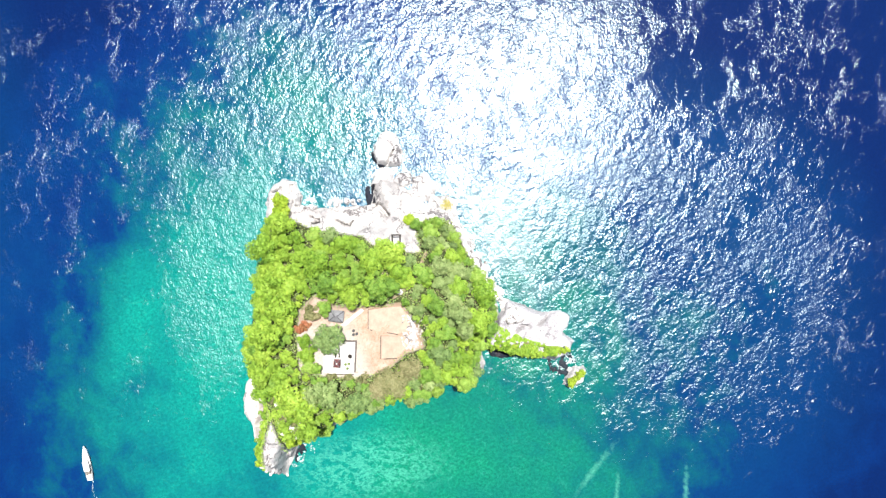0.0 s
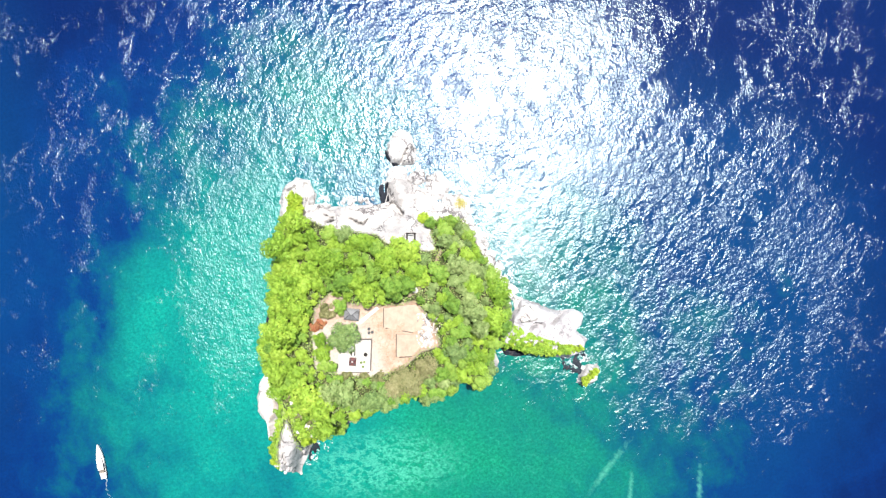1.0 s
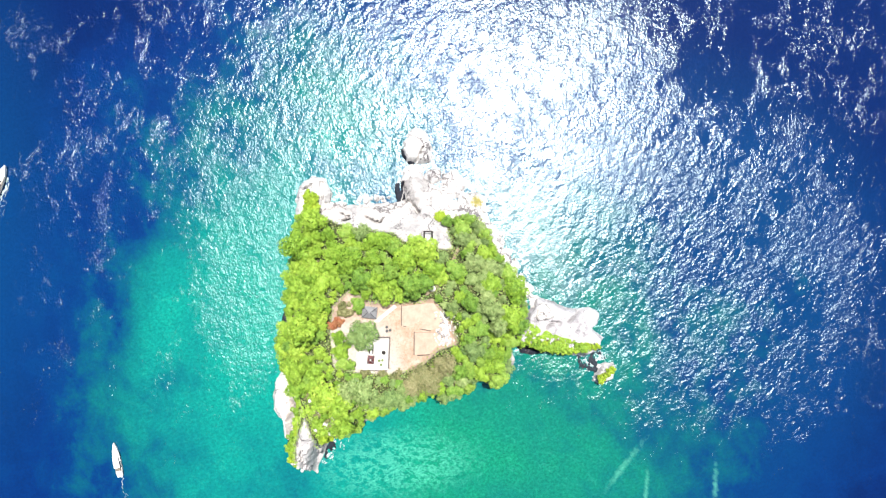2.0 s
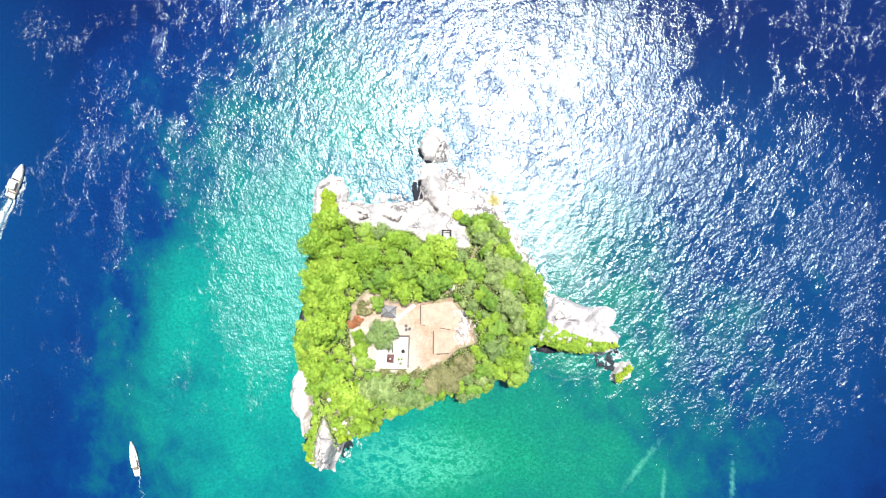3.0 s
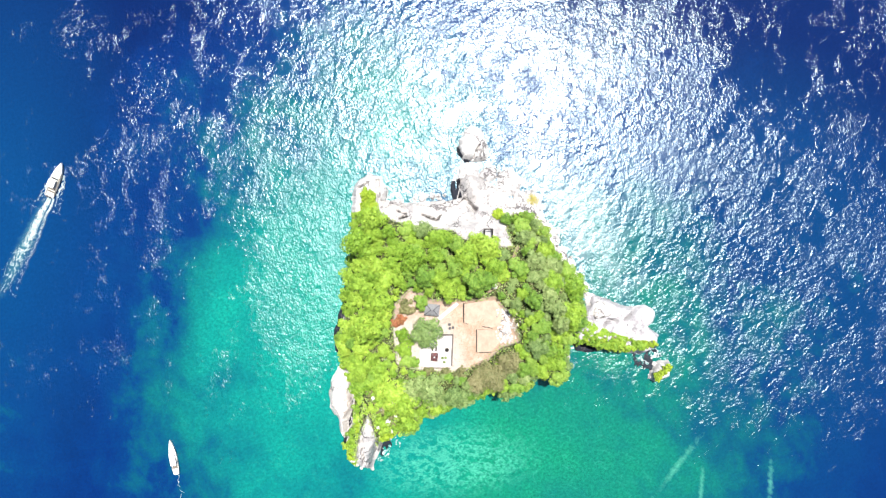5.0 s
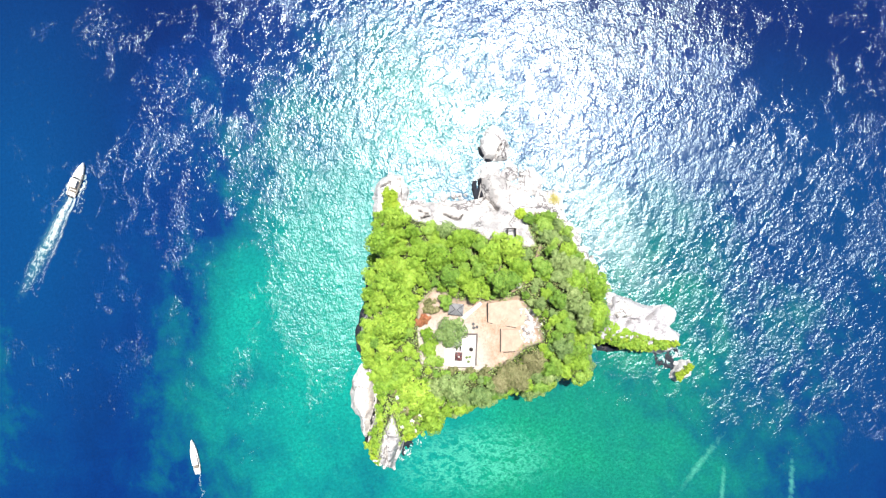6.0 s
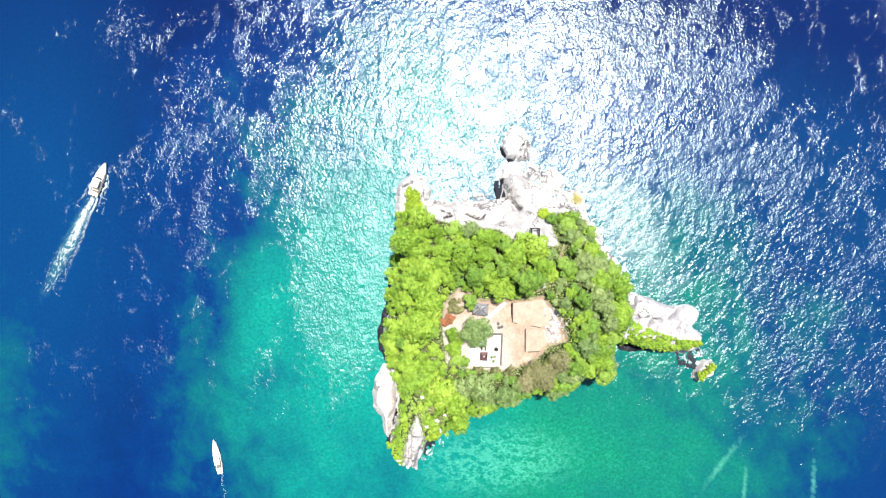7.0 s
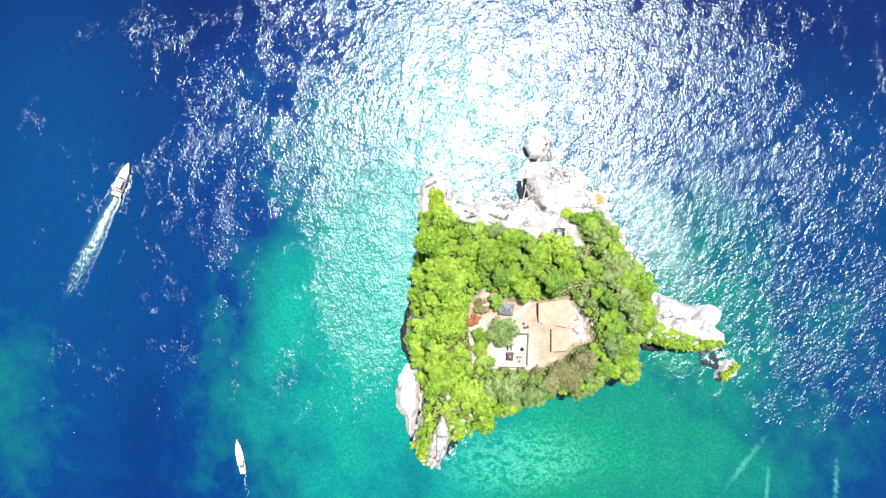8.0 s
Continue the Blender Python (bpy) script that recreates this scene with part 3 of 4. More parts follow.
rock("sea_rock", [(-22.0, 28.6), (-21.6, 33.0), (-20.2, 35.6), (-17.8, 37.0), (-15.6, 36.2), (-14.2, 34.0), (-12.4, 31.0), (-13.8, 27.2), (-17.6, 26.0), (-20.6, 26.6)], 1.9, 1.7, 41,
     "round wave-washed limestone rock in sun glare", step=0.22, crag=1.1, lean=(0.0, -0.1))
rock("sea_rock", [(-22.4, 20.4), (-21.6, 24.0), (-19.4, 25.4), (-16.6, 24.2), (-16.0, 21.2), (-18.6, 19.4)], 1.3, 1.6, 45, "broken pale limestone rock off the north shore", step=0.25, crag=0.9)
rock("sea_rock", [(-15.2, 21.6), (-13.8, 24.4), (-10.6, 24.0), (-9.8, 21.0), (-12.6, 19.4)], 0.9, 1.2, 47, "pale wave-washed rock off the north shore", step=0.25, crag=0.8)
rock("sea_rock", [(-10.4, 17.4), (-9.4, 22.4), (-5.4, 23.8), (-2.4, 20.4), (-3.0, 16.2), (-6.8, 14.6)], 0.7, 0.9, 49, "low pale rock platform awash in surf", step=0.25, crag=0.9)
_, ledge_z = rock("sea_rock", [(-2.6, 16.5), (1, 17.4), (4.2, 15.0), (4.2, 10.8), (-1.7, 10.8)], 1.8, 1.2, 61, "low tan limestone rock at the north-east shore", crag=0.4)
_, knoll_z = rock("rock_knoll", [(-55.6, 8.6), (-56.0, 14.5), (-54.2, 19.6), (-50.6, 22.0), (-47.0, 20.8), (-44.8, 16.8), (-45.6, 12.4), (-47.2, 8.4)], 2.8, 2.0, 63, "rounded grey limestone knoll at the island's north-west tip", step=0.3, crag=0.95, category="knoll")
# near-black rock: the shade of clefts and overhangs is put into its colour
SHADE_ROCK = rock_material("shade_rock", (0.017, 0.020, 0.028), (0.009, 0.010, 0.015))
rock("sea_rock", [(-23.6, 13.6), (-24.5, 17.0), (-24.3, 19.6), (-23.5, 19.8), (-23.2, 17.4), (-22.5, 17.0), (-22.4, 20.6), (-21.6, 21.0), (-21.5, 17.0), (-20.4, 14.0), (-21.8, 14.4), (-22.8, 13.2)], 2.2, 4.0, 91, "near-black rock painting the shade in a cleft of the north shore", step=0.18, crag=0.7, mat=SHADE_ROCK, warp=0.5)
rock("sea_rock", [(-22.5, 30.6), (-21.9, 30.2), (-20.0, 27.0), (-18.4, 26.2), (-20.2, 25.9), (-21.9, 28.0)], 1.2, 4.0, 95, "near-black rock painting the shade under the round sea rock", step=0.18, crag=0.6, mat=SHADE_ROCK, warp=0.5)
rock("sea_rock", [(-54.8, -41.5), (-53.9, -46.5), (-54.5, -52.0), (-56.3, -58.5), (-57.9, -62.5), (-57.0, -57.0), (-55.9, -50.5), (-55.4, -45.0)], 2.0, 5.0, 97, "near-black rock painting the shade in the cleft behind the white slab", step=0.25, crag=0.5, mat=SHADE_ROCK)
# dark strip: wet rock, and the cliff's shadow on the water painted in
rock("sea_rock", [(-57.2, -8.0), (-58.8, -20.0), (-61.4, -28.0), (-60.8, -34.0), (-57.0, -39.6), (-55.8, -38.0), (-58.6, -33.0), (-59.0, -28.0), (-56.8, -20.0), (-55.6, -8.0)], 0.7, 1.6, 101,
     "dark ledge of wet rock and painted shadow at the foot of the western cliff", step=0.3, crag=0.6, mat=SHADE_ROCK, warp=0.9)
# added dark ledge paints the shadow lying on the water below the headland
rock("sea_rock", [(14.2, -31.4), (18.0, -31.8), (23.0, -33.0), (22.4, -34.6), (18.4, -34.2), (15.2, -33.6)], 0.7, 1.6, 99, "dark ledge painting the shadow on the water under the headland's scrub", step=0.25, crag=0.5, mat=SHADE_ROCK)
reef_a, _ = rock("reef", [(33, -34.6), (41, -33), (42, -35.5), (40, -39.6), (37.5, -41.5), (34.2, -40)], 0.12, 0.4, 71, "dark wave-washed reef between headland and islet", step=0.3, crag=1.1, mat=REEF, category="reef")
reef_b, _ = rock("reef", [(-46, -58), (-41.5, -59), (-43, -64), (-47, -67.5)], 0.1, 0.5, 81, "dark wave-washed reef under the south promontory", step=0.3, crag=1.1, mat=REEF, category="reef")
reef_a.location.z = reef_b.location.z = -0.55


def boulder_mesh(seed):
    bm = bmesh.new()
    bmesh.ops.create_icosphere(bm, subdivisions=3, radius=1.0)
    for v in bm.verts:
        n = noise.noise(v.co * 1.3 + Vector((seed * 9.1, 0, 0))) * 0.45 + noise.noise(v.co * 3.7 + Vector((0, seed * 4.3, 0))) * 0.16
        v.co *= 1 + n
        v.co.z *= 0.7
    me = bpy.data.meshes.new("boulder")
    bm.to_mesh(me)
    bm.free()
    me.materials.append(ROCK)
    return me


BOULDERS = [boulder_mesh(k) for k in range(5)]
stone_rng = random.Random(17)
for x0, y0, x1, y1, count in ((15.5, -12, 6.5, 5, 70), (14.0, -12, 5.0, 5, 34), (6.5, 5, -4, 14.5, 46), (-23, 14, -45, 13.5, 20), (16, -13, 20, -18, 26), (38, -36, 43, -43, 4), (-55, -66, -46, -66, 10)):
    for k in range(count):
        t = stone_rng.random()
        x, y = x0 + t * (x1 - x0) + stone_rng.uniform(-1.6, 1.6), y0 + t * (y1 - y0) + stone_rng.uniform(-1.6, 1.6)
        r = stone_rng.choice((0.35, 0.5, 0.6, 0.8, 1.2))
        ob = new("boulder", BOULDERS[k % 5])
        ob.matrix_basis = pose(x, y, max(ground_at(x, y), 0.0) + 0.1 * r, 0, 0, stone_rng.uniform(0, 360)) @ Matrix.Diagonal((r, r * stone_rng.uniform(0.7, 1.3), r, 1))
        tagged(ob, "weathered grey limestone boulder at the waterline", "boulder", "shore boulders")


# ---- trees and scrub ----
def leaf_mesh(name, clumps, count, size, mat, rng):
    """Leaves scattered over the shells of the clumps (x, y, z, radius, flatness)."""
    c = np.array(clumps)
    weight = c[:, 3] ** 2
    pick = rng.choice(len(c), count, p=weight / weight.sum())
    way = rng.normal(size=(count, 3))
    way[:, 2] = np.abs(way[:, 2]) * 1.1 - 0.45
    way /= np.linalg.norm(way, axis=1)[:, None]
    r = c[pick, 3] * rng.uniform(0.7, 1.03, count) * rng.choice((1.0, 1.0, 1.15), count)
    mid = c[pick, :3] + way * r[:, None] * np.stack([np.ones(count), np.ones(count), c[pick, 4]], -1)
    n = way + rng.normal(size=(count, 3)) * 0.34 + np.array([0, 0, 0.25])
    n /= np.linalg.norm(n, axis=1)[:, None]
    u = np.cross(n, rng.normal(size=(count, 3)))
    u /= np.linalg.norm(u, axis=1)[:, None]
    v = np.cross(n, u)
    s = size * rng.uniform(0.6, 1.35, count)[:, None]
    verts = np.stack([mid - u * s, mid + v * s * 0.55 - n * s * 0.12, mid + u * s, mid - v * s * 0.55 - n * s * 0.12], 1).reshape(-1, 3)
    faces = np.arange(4 * count).reshape(-1, 4)
    return mesh_from(name, verts.tolist(), faces.tolist(), mat)


def make_tree(label, mat, radius, height, leaves, seed, lumps=12, size=0.3, flat=0.7, group="island trees", kind_of="tree"):
    """A broadleaf tree: bent tapered trunk, limbs, and an uneven crown of leaf clumps; its foot is at the origin."""
    rng = np.random.default_rng(seed)
    t = thing("tree" if kind_of == "tree" else "shrub", Matrix(), label, kind_of, group)
    fork = height * 0.42
    bend = rng.uniform(-0.35, 0.35, 2)
    v, f = tube([(0, 0, -1.2), (bend[0] * 0.4, bend[1] * 0.4, fork * 0.5), (bend[0], bend[1], fork), (bend[0], bend[1], height * 0.7)],
                [0.075 * radius, 0.06 * radius, 0.05 * radius, 0.02 * radius])
    part("trunk", mesh_from("trunk", v, f, BARK, True), BARK, t)
    clumps = [(bend[0], bend[1], height - 0.42 * radius * flat, 0.5 * radius, flat)]
    for k in range(lumps):
        a = 2.4 * k + rng.uniform(-0.4, 0.4)
        q = radius * math.sqrt((k + 0.6) / lumps) * rng.uniform(0.62, 0.86)
        s = radius * rng.uniform(0.2, 0.4)
        z = height - 0.35 * radius - 0.55 * flat * q * q / radius + rng.uniform(-0.9, 0.5)
        clumps.append((bend[0] + q * math.cos(a), bend[1] + q * math.sin(a), z, s, flat))
        if k >= lumps - 4:
            v, f = tube([(bend[0] * 0.8, bend[1] * 0.8, fork * 0.85), (bend[0] + 0.45 * q * math.cos(a), bend[1] + 0.45 * q * math.sin(a), 0.5 * (fork + z) + 0.2),
                         (clumps[-1][0], clumps[-1][1], z)], [0.035 * radius, 0.026 * radius, 0.008 * radius], 5)
            part("limb", mesh_from("limb", v, f, BARK, True), BARK, t)
    part("crown", leaf_mesh("crown", clumps, leaves, size, mat, rng), mat, t)
    return t


LIME_TEXT = "bright lime-green broadleaf tree in dense island canopy"
GREEN_TEXT = "fresh green broadleaf tree in dense island canopy"
OLIVE_TEXT = "dull olive-green tree with gaps in its crown"
KINDS = {
    "lime": [make_tree(LIME_TEXT, LIME, 2.9, 5.3, 2700, 100 + k, 15, 0.22, 0.55) for k in range(4)],
    "green": [make_tree(GREEN_TEXT, GREEN, 2.7, 5.5, 2700, 110 + k, 15, 0.22, 0.6) for k in range(4)],
    "olive": [make_tree(OLIVE_TEXT, OLIVE, 2.6, 5.2, 2300, 120 + k, 17, 0.21, 0.6) for k in range(4)],
    "dusty": [make_tree("grey-brown dry-leaved tree at the clearing's edge", DUSTY, 3.0, 5.5, 2600, 130 + k, 22, 0.2) for k in range(2)],
    "scrub": [make_tree("low lime-green scrub on limestone", LIME, 1.5, 1.9, 700, 140 + k, 8, 0.2, 0.6, "island scrub", "shrub") for k in range(2)],
    "yellow": [make_tree("yellow-green sunlit scrub on limestone", YELLOW, 1.6, 2.2, 800, 150 + k, 8, 0.2, 0.6, "island scrub", "shrub") for k in range(2)],
    "court": [make_tree("round olive-green shade tree in the courtyard", OLIVE, 4.5, 6.2, 4200, 170, 22, 0.27)],
    "elder": [make_tree("large dusty brown-green tree below the clearing", DUSTY, 5.2, 7.0, 5200, 171, 26, 0.25)],
    "dusty_low": [make_tree("low yellow-brown dry scrub on bare rock", DUSTY, 1.4, 1.6, 700, 180, 8, 0.2, 0.6, "island scrub", "shrub")],
    "red": [make_tree("red-leaved flowering shrub beside the clearing", RED, 1.5, 2.4, 800, 160, 8, 0.2, 0.7, "garden shrubs", "shrub")],
}
SPOTS = {key: [] for key in KINDS}


def plant(key, x, y, z, size):
    SPOTS[key].append((x, y, z, size))


rng = random.Random(5)
taken = []


def room(x, y, gap):
    return all((x - a) ** 2 + (y - b) ** 2 > (gap * g) ** 2 for a, b, g in taken)


# single trees that stand out
for key, x, y, size in (("court", -30.9, -24.5, 1.06), ("elder", -13.7, -36.6, 1.0), ("dusty", -9.2, -33.0, 1.2), ("dusty", -18.0, -38.4, 1.0),
                        ("green", -33.5, -16.6, 0.85), ("green", -8.0, 7.0, 0.8), ("green", -3.5, 5.0, 1.1), ("olive", -33.0, 3.2, 1.1), ("lime", -17.2, 1.0, 1.0),
                        ("yellow", -10.2, 9.2, 1.35), ("green", -34.8, -32.8, 0.6), ("lime", -38.2, -25.4, 0.75), ("lime", -38.0, -29.3, 0.85), ("green", -37.0, -32.6, 0.8), ("green", -33.2, -36.0, 0.7)):
    plant(key, x, y, ground_at(x, y) - 0.2, size)
    taken.append((x, y, size * (1.7 if key in ("court", "elder") else 1.0)))

tries = 0
while tries < 9000:
    tries += 1
    x, y = rng.uniform(-60, 16), rng.uniform(-60, 12)
    ax, ay = np.array([x]), np.array([y])
    d = float(inside(COAST, ax, ay)[0])
    if d < rng.choice((0.3, 0.8, 1.6, 2.4)) or inside(CLEARING, ax, ay)[0] > -1.9 or inside(SHELF, ax, ay)[0] > -1.4 or inside(RIDGE, ax, ay)[0] > -1.5:
        continue
    if track_distance(ax, ay)[0] < 1.5 or (y < -41 and x < -37.5):
        continue
    if x > 0 and y > -14 and d < 2.6:
        continue
    edge = min(1.0, 0.68 + 0.07 * d)
    size = rng.choice((0.6, 0.75, 0.95, 1.1, 1.25, 1.5)) * rng.uniform(0.9, 1.1) * edge
    if inside(CLEARING, ax, ay)[0] > -3.2:
        size = rng.uniform(0.4, 0.55)
    if not room(x, y, 1.43 * (size + 0.9)):
        continue
    taken.append((x, y, 0.55 + 0.5 * size))
    # drier, duller trees on the eastern half and along the south, lime green in the west
    dry = 0.42 + 0.4 * noise.noise((x * 0.09, y * 0.09, 3.0)) + rng.uniform(-0.36, 0.36) + 0.010 * (x + 22) + (0.22 if y < -36 and x > -36 else 0) - (0.3 if x > -8 and y < -20 else 0) + (0.04 if -16 < x < 0 and y > -18 else 0) - (0.1 if x < -16 and y > -18 else 0) - (0.3 if x > 3 and y > -20 else 0)
    key = "olive" if dry > 0.66 else "green" if dry > 0.42 else "lime"
    plant(key, x, y, ground_at(x, y) - 0.3, size)
print("trees", {k: len(v) for k, v in SPOTS.items()})

def top_of(field, x, y):
    fx, fy, fz = field
    i = int(np.argmin(np.abs(fy[:, 0] - y)))
    j = int(np.argmin(np.abs(fx[0] - x)))
    return float(fz[i, j])


# scrub: the south promontory, the north-west tip, the headland's crest, the islet's cap, gaps at the coast
for key, count, x0, x1, y0, y1 in (("scrub", 46, -57.5, -51, -66, -40), ("scrub", 46, -48.5, -36, -58, -40), ("dusty_low", 26, -48, -38, -56, -40), ("yellow", 5, -46, -42, -58.5, -54.5),
                                   ("yellow", 36, -51.6, -48.4, 8.5, 16.0), ("scrub", 6, -54, -49, 6.5, 11), ("yellow", 2, -51.5, -49.5, -36.5, -34.0),
                                   ("dusty_low", 3, 0.0, 2.2, 12.6, 15.0), ("dusty_low", 7, -38.8, -34.5, -20, -15.5), ("scrub", 5, -39, -36, -34, -27), ("dusty_low", 8, -36, -19, -37, -35.3), ("yellow", 5, -11.6, -9.2, 8.2, 10.2), ("yellow", 9, -56, -51, -66, -50)):
    for k in range(count):
        x, y = rng.uniform(x0, x1), rng.uniform(y0, y1)
        foot = max(ground_at(x, y), top_of(knoll_z, x, y)) if x < -44 and y > 6 else ground_at(x, y)
        if inside(RIDGE, np.array([x]), np.array([y]))[0] > -0.4 or foot < 0.9:
            continue
        if -58 < x < -51 and y < -40 and clefts(np.array([x + 0.5]), np.array([y]), 1.0)[0] + clefts(np.array([x - 0.5]), np.array([y]), 1.0)[0] > 0.05:
            continue
        plant(key, x, y, foot - 0.15, rng.uniform(0.6, 1.25))


def crest(x):
    """Southern and northern edge of the headland's scrub."""
    return -31.6 - 0.09 * (x - 14) + 0.26 * max(0, x - 28), -25.4 - 0.30 * min(x - 14, 13) - 0.10 * max(0, x - 27)


for k in range(190):
    x = rng.uniform(13.5, 38.0)
    low, high = crest(x)
    t = rng.random()
    y = low + t * (high - low) + rng.uniform(-0.4, 0.4)
    if noise.noise((x * 0.35, y * 0.35, 2.0)) < -0.18 or t > 0.75 and rng.random() < 0.4:
        continue
    z = top_of(headland_z, x, y)
    if z > 0.9:
        plant("yellow" if rng.random() < 0.06 + (0.4 if x > 33 else 0) else "dusty_low" if t > 0.8 and rng.random() < 0.4 else "scrub", x, y, z - 0.15, rng.uniform(0.45, 1.0) * (1.1 - 0.6 * t))
for k in range(24):
    u = rng.uniform(-1.15, 1.15)
    x, y = 41.0 + 1.9 * u + rng.uniform(-0.6, 0.6), -40.3 + 1.9 * u + rng.uniform(-0.5, 0.5)
    plant("yellow", x, y, top_of(islet_z, x, y) - 0.15, rng.uniform(0.4, 0.65))
for x, y in ((-39.4, -21.9), (-40.6, -22.6), (-38.6, -21.4)):
    plant("red", x, y, ground_at(x, y) - 0.1, rng.uniform(0.8, 1.0))

for key, rows in SPOTS.items():
    protos = KINDS[key]
    for k, (x, y, z, size) in reversed(list(enumerate(rows))):
        m = pose(x, y, z, rng.uniform(-5, 5), rng.uniform(-5, 5), rng.uniform(0, 360)) @ Matrix.Diagonal((size, size, size * rng.uniform(0.75, 1.4), 1))
        if k < len(protos):
            protos[k].matrix_basis = m
        else:
            copy_thing(protos[k % len(protos)], m)


# undergrowth: low leaves over the wooded soil
def undergrowth(count, mat, seed, label):
    r = np.random.default_rng(seed)
    x, y = r.uniform(-59, 18, count), r.uniform(-68, 12, count)
    i = np.clip(np.round((y - gy[0, 0]) / 0.4).astype(int), 0, gz.shape[0] - 1)
    j = np.clip(np.round((x - gx[0, 0]) / 0.4).astype(int), 0, gz.shape[1] - 1)
    ok = (gsoil[i, j] > 0.25) & (rough_field(x, y, 6, seed, 2) > -0.25)
    x, y, z = x[ok], y[ok], gz[i, j][ok] + r.uniform(0.05, 0.7, int(ok.sum()))
    n = r.normal(size=(x.size, 3)) * 0.45 + np.array([0, 0, 1.0])
    n /= np.linalg.norm(n, axis=1)[:, None]
    u = np.cross(n, r.normal(size=(x.size, 3)))
    u /= np.linalg.norm(u, axis=1)[:, None]
    v = np.cross(n, u)
    s = r.uniform(0.14, 0.34, x.size)[:, None]
    mid = np.stack([x, y, z], -1)
    verts = np.stack([mid - u * s, mid + v * s * 0.6, mid + u * s, mid - v * s * 0.6], 1).reshape(-1, 3)
    ob = new("undergrowth", mesh_from("undergrowth", verts.tolist(), np.arange(len(verts)).reshape(-1, 4).tolist(), mat))
    return tagged(ob, label, "undergrowth", kind="stuff")


undergrowth(24000, OLIVE, 7, "low olive-green undergrowth between the trees")
undergrowth(16000, DUSTY, 12, "dry brown-green undergrowth between the trees")
undergrowth(7000, LIME, 15, "fresh lime-green undergrowth between the trees")

def tufts(count, mat, seed, spot, label):
    """Thin grass and herbs: single blades at the places that spot gives (or skips)."""
    r = np.random.default_rng(seed)
    mid = np.array([q for q in (spot(r) for k in range(count)) if q])
    n = r.normal(size=mid.shape) * 0.5 + np.array([0, 0, 1.0])
    n /= np.linalg.norm(n, axis=1)[:, None]
    u = np.cross(n, r.normal(size=mid.shape))
    u /= np.linalg.norm(u, axis=1)[:, None]
    v = np.cross(n, u)
    size = r.uniform(0.12, 0.3, len(mid))[:, None]
    verts = np.stack([mid - u * size, mid + v * size * 0.5, mid + u * size, mid - v * size * 0.5], 1).reshape(-1, 3)
    ob = new("grass", mesh_from("grass", verts.tolist(), np.arange(len(verts)).reshape(-1, 4).tolist(), mat))
    return tagged(ob, label, "grass", kind="stuff")


def headland_spot(r):
    x = r.uniform(13.5, 30)
    y = crest(x)[1] + r.uniform(-1.5, 3.2) * (1 - (x - 14) / 20)
    if noise.noise((x * 0.6, y * 0.6, 7.0)) < -0.1:
        return None
    return x, y, max(top_of(headland_z, x, y), ground_at(x, y)) + r.uniform(0.02, 0.3)


def promontory_spot(r):
    x, y = r.uniform(-57, -37), r.uniform(-66, -40)
    if inside(COAST, np.array([x]), np.array([y]))[0] < 1 or inside(RIDGE, np.array([x]), np.array([y]))[0] > -0.3 or noise.noise((x * 0.3, y * 0.3, 9.0)) < -0.05:
        return None
    return x, y, ground_at(x, y) + r.uniform(0.02, 0.35)


def ledge_spot(r):
    x, y = r.normal(1.2, 0.9), r.normal(13.9, 0.9)
    return x, y, top_of(ledge_z, x, y) + r.uniform(0.05, 0.25)


tufts(420, DRY, 35, ledge_spot, "dry yellow grass on a low shore rock")
tufts(5000, LIME, 31, headland_spot, "thin lime-green grass at the root of the headland")
tufts(17000, LIME, 33, promontory_spot, "thin lime-green grass on the south promontory")

# pale outcrops among the scrub of the promontory and in the gaps of the wood
for k, (x, y, r) in enumerate(((-43.5, -43.0, 1.3), (-41.2, -44.6, 0.9), (-44.6, -46.5, 1.1), (-40.0, -48.2, 0.8), (-43.0, -50.4, 1.2), (-46.2, -43.4, 0.8), (-39.2, -42.2, 1.1),
                               (-45.4, -52.2, 0.7), (-41.5, -53.5, 0.8), (-7.2, -6.5, 0.8), (-12.2, -12.4, 0.9), (-3.4, -16.4, 0.8))):
    ob = new("boulder", BOULDERS[k % 5])
    ob.matrix_basis = pose(x, y, ground_at(x, y) + 0.25, 0, 0, 73 * k) @ Matrix.Diagonal((r, r * 0.8, r * 0.6, 1))
    tagged(ob, "pale limestone outcrop among low scrub", "boulder", "outcrops")


# ---- the clearing: court, terraces, shelters ----
CONCRETE = plain_material("pale_concrete", (0.36, 0.345, 0.325), 0.9, 0.2, 0.8, 0.3)
EARTH = plain_material("packed_earth", (0.315, 0.235, 0.185), 0.95, 0.1, 0.5, 0.3, 0.05)
DARK_STONE = plain_material("dark_stone", (0.05, 0.042, 0.038), 0.9, 0.2, 1.5, 0.4, 0.05)
GREY_WALL = plain_material("weathered_wall", (0.10, 0.085, 0.08), 0.9, 0.2, 1.5, 0.35)
TIN = plain_material("weathered_tin", (0.27, 0.275, 0.29), 0.6, 0.4, 1.2, 0.35)
TIN_RIDGE = plain_material("tin_ridge", (0.07, 0.07, 0.08), 0.6, 0.4, 1.2, 0.3)
MAROON = plain_material("maroon_roofing", (0.17, 0.065, 0.065), 0.7, 0.3, 1.0, 0.3)
TIMBER = plain_material("dark_timber", (0.018, 0.015, 0.014), 0.85, 0.2, 2.0, 0.4)
BLACK = plain_material("black_plastic", (0.025, 0.025, 0.028), 0.5, 0.4, 2.0, 0.3)


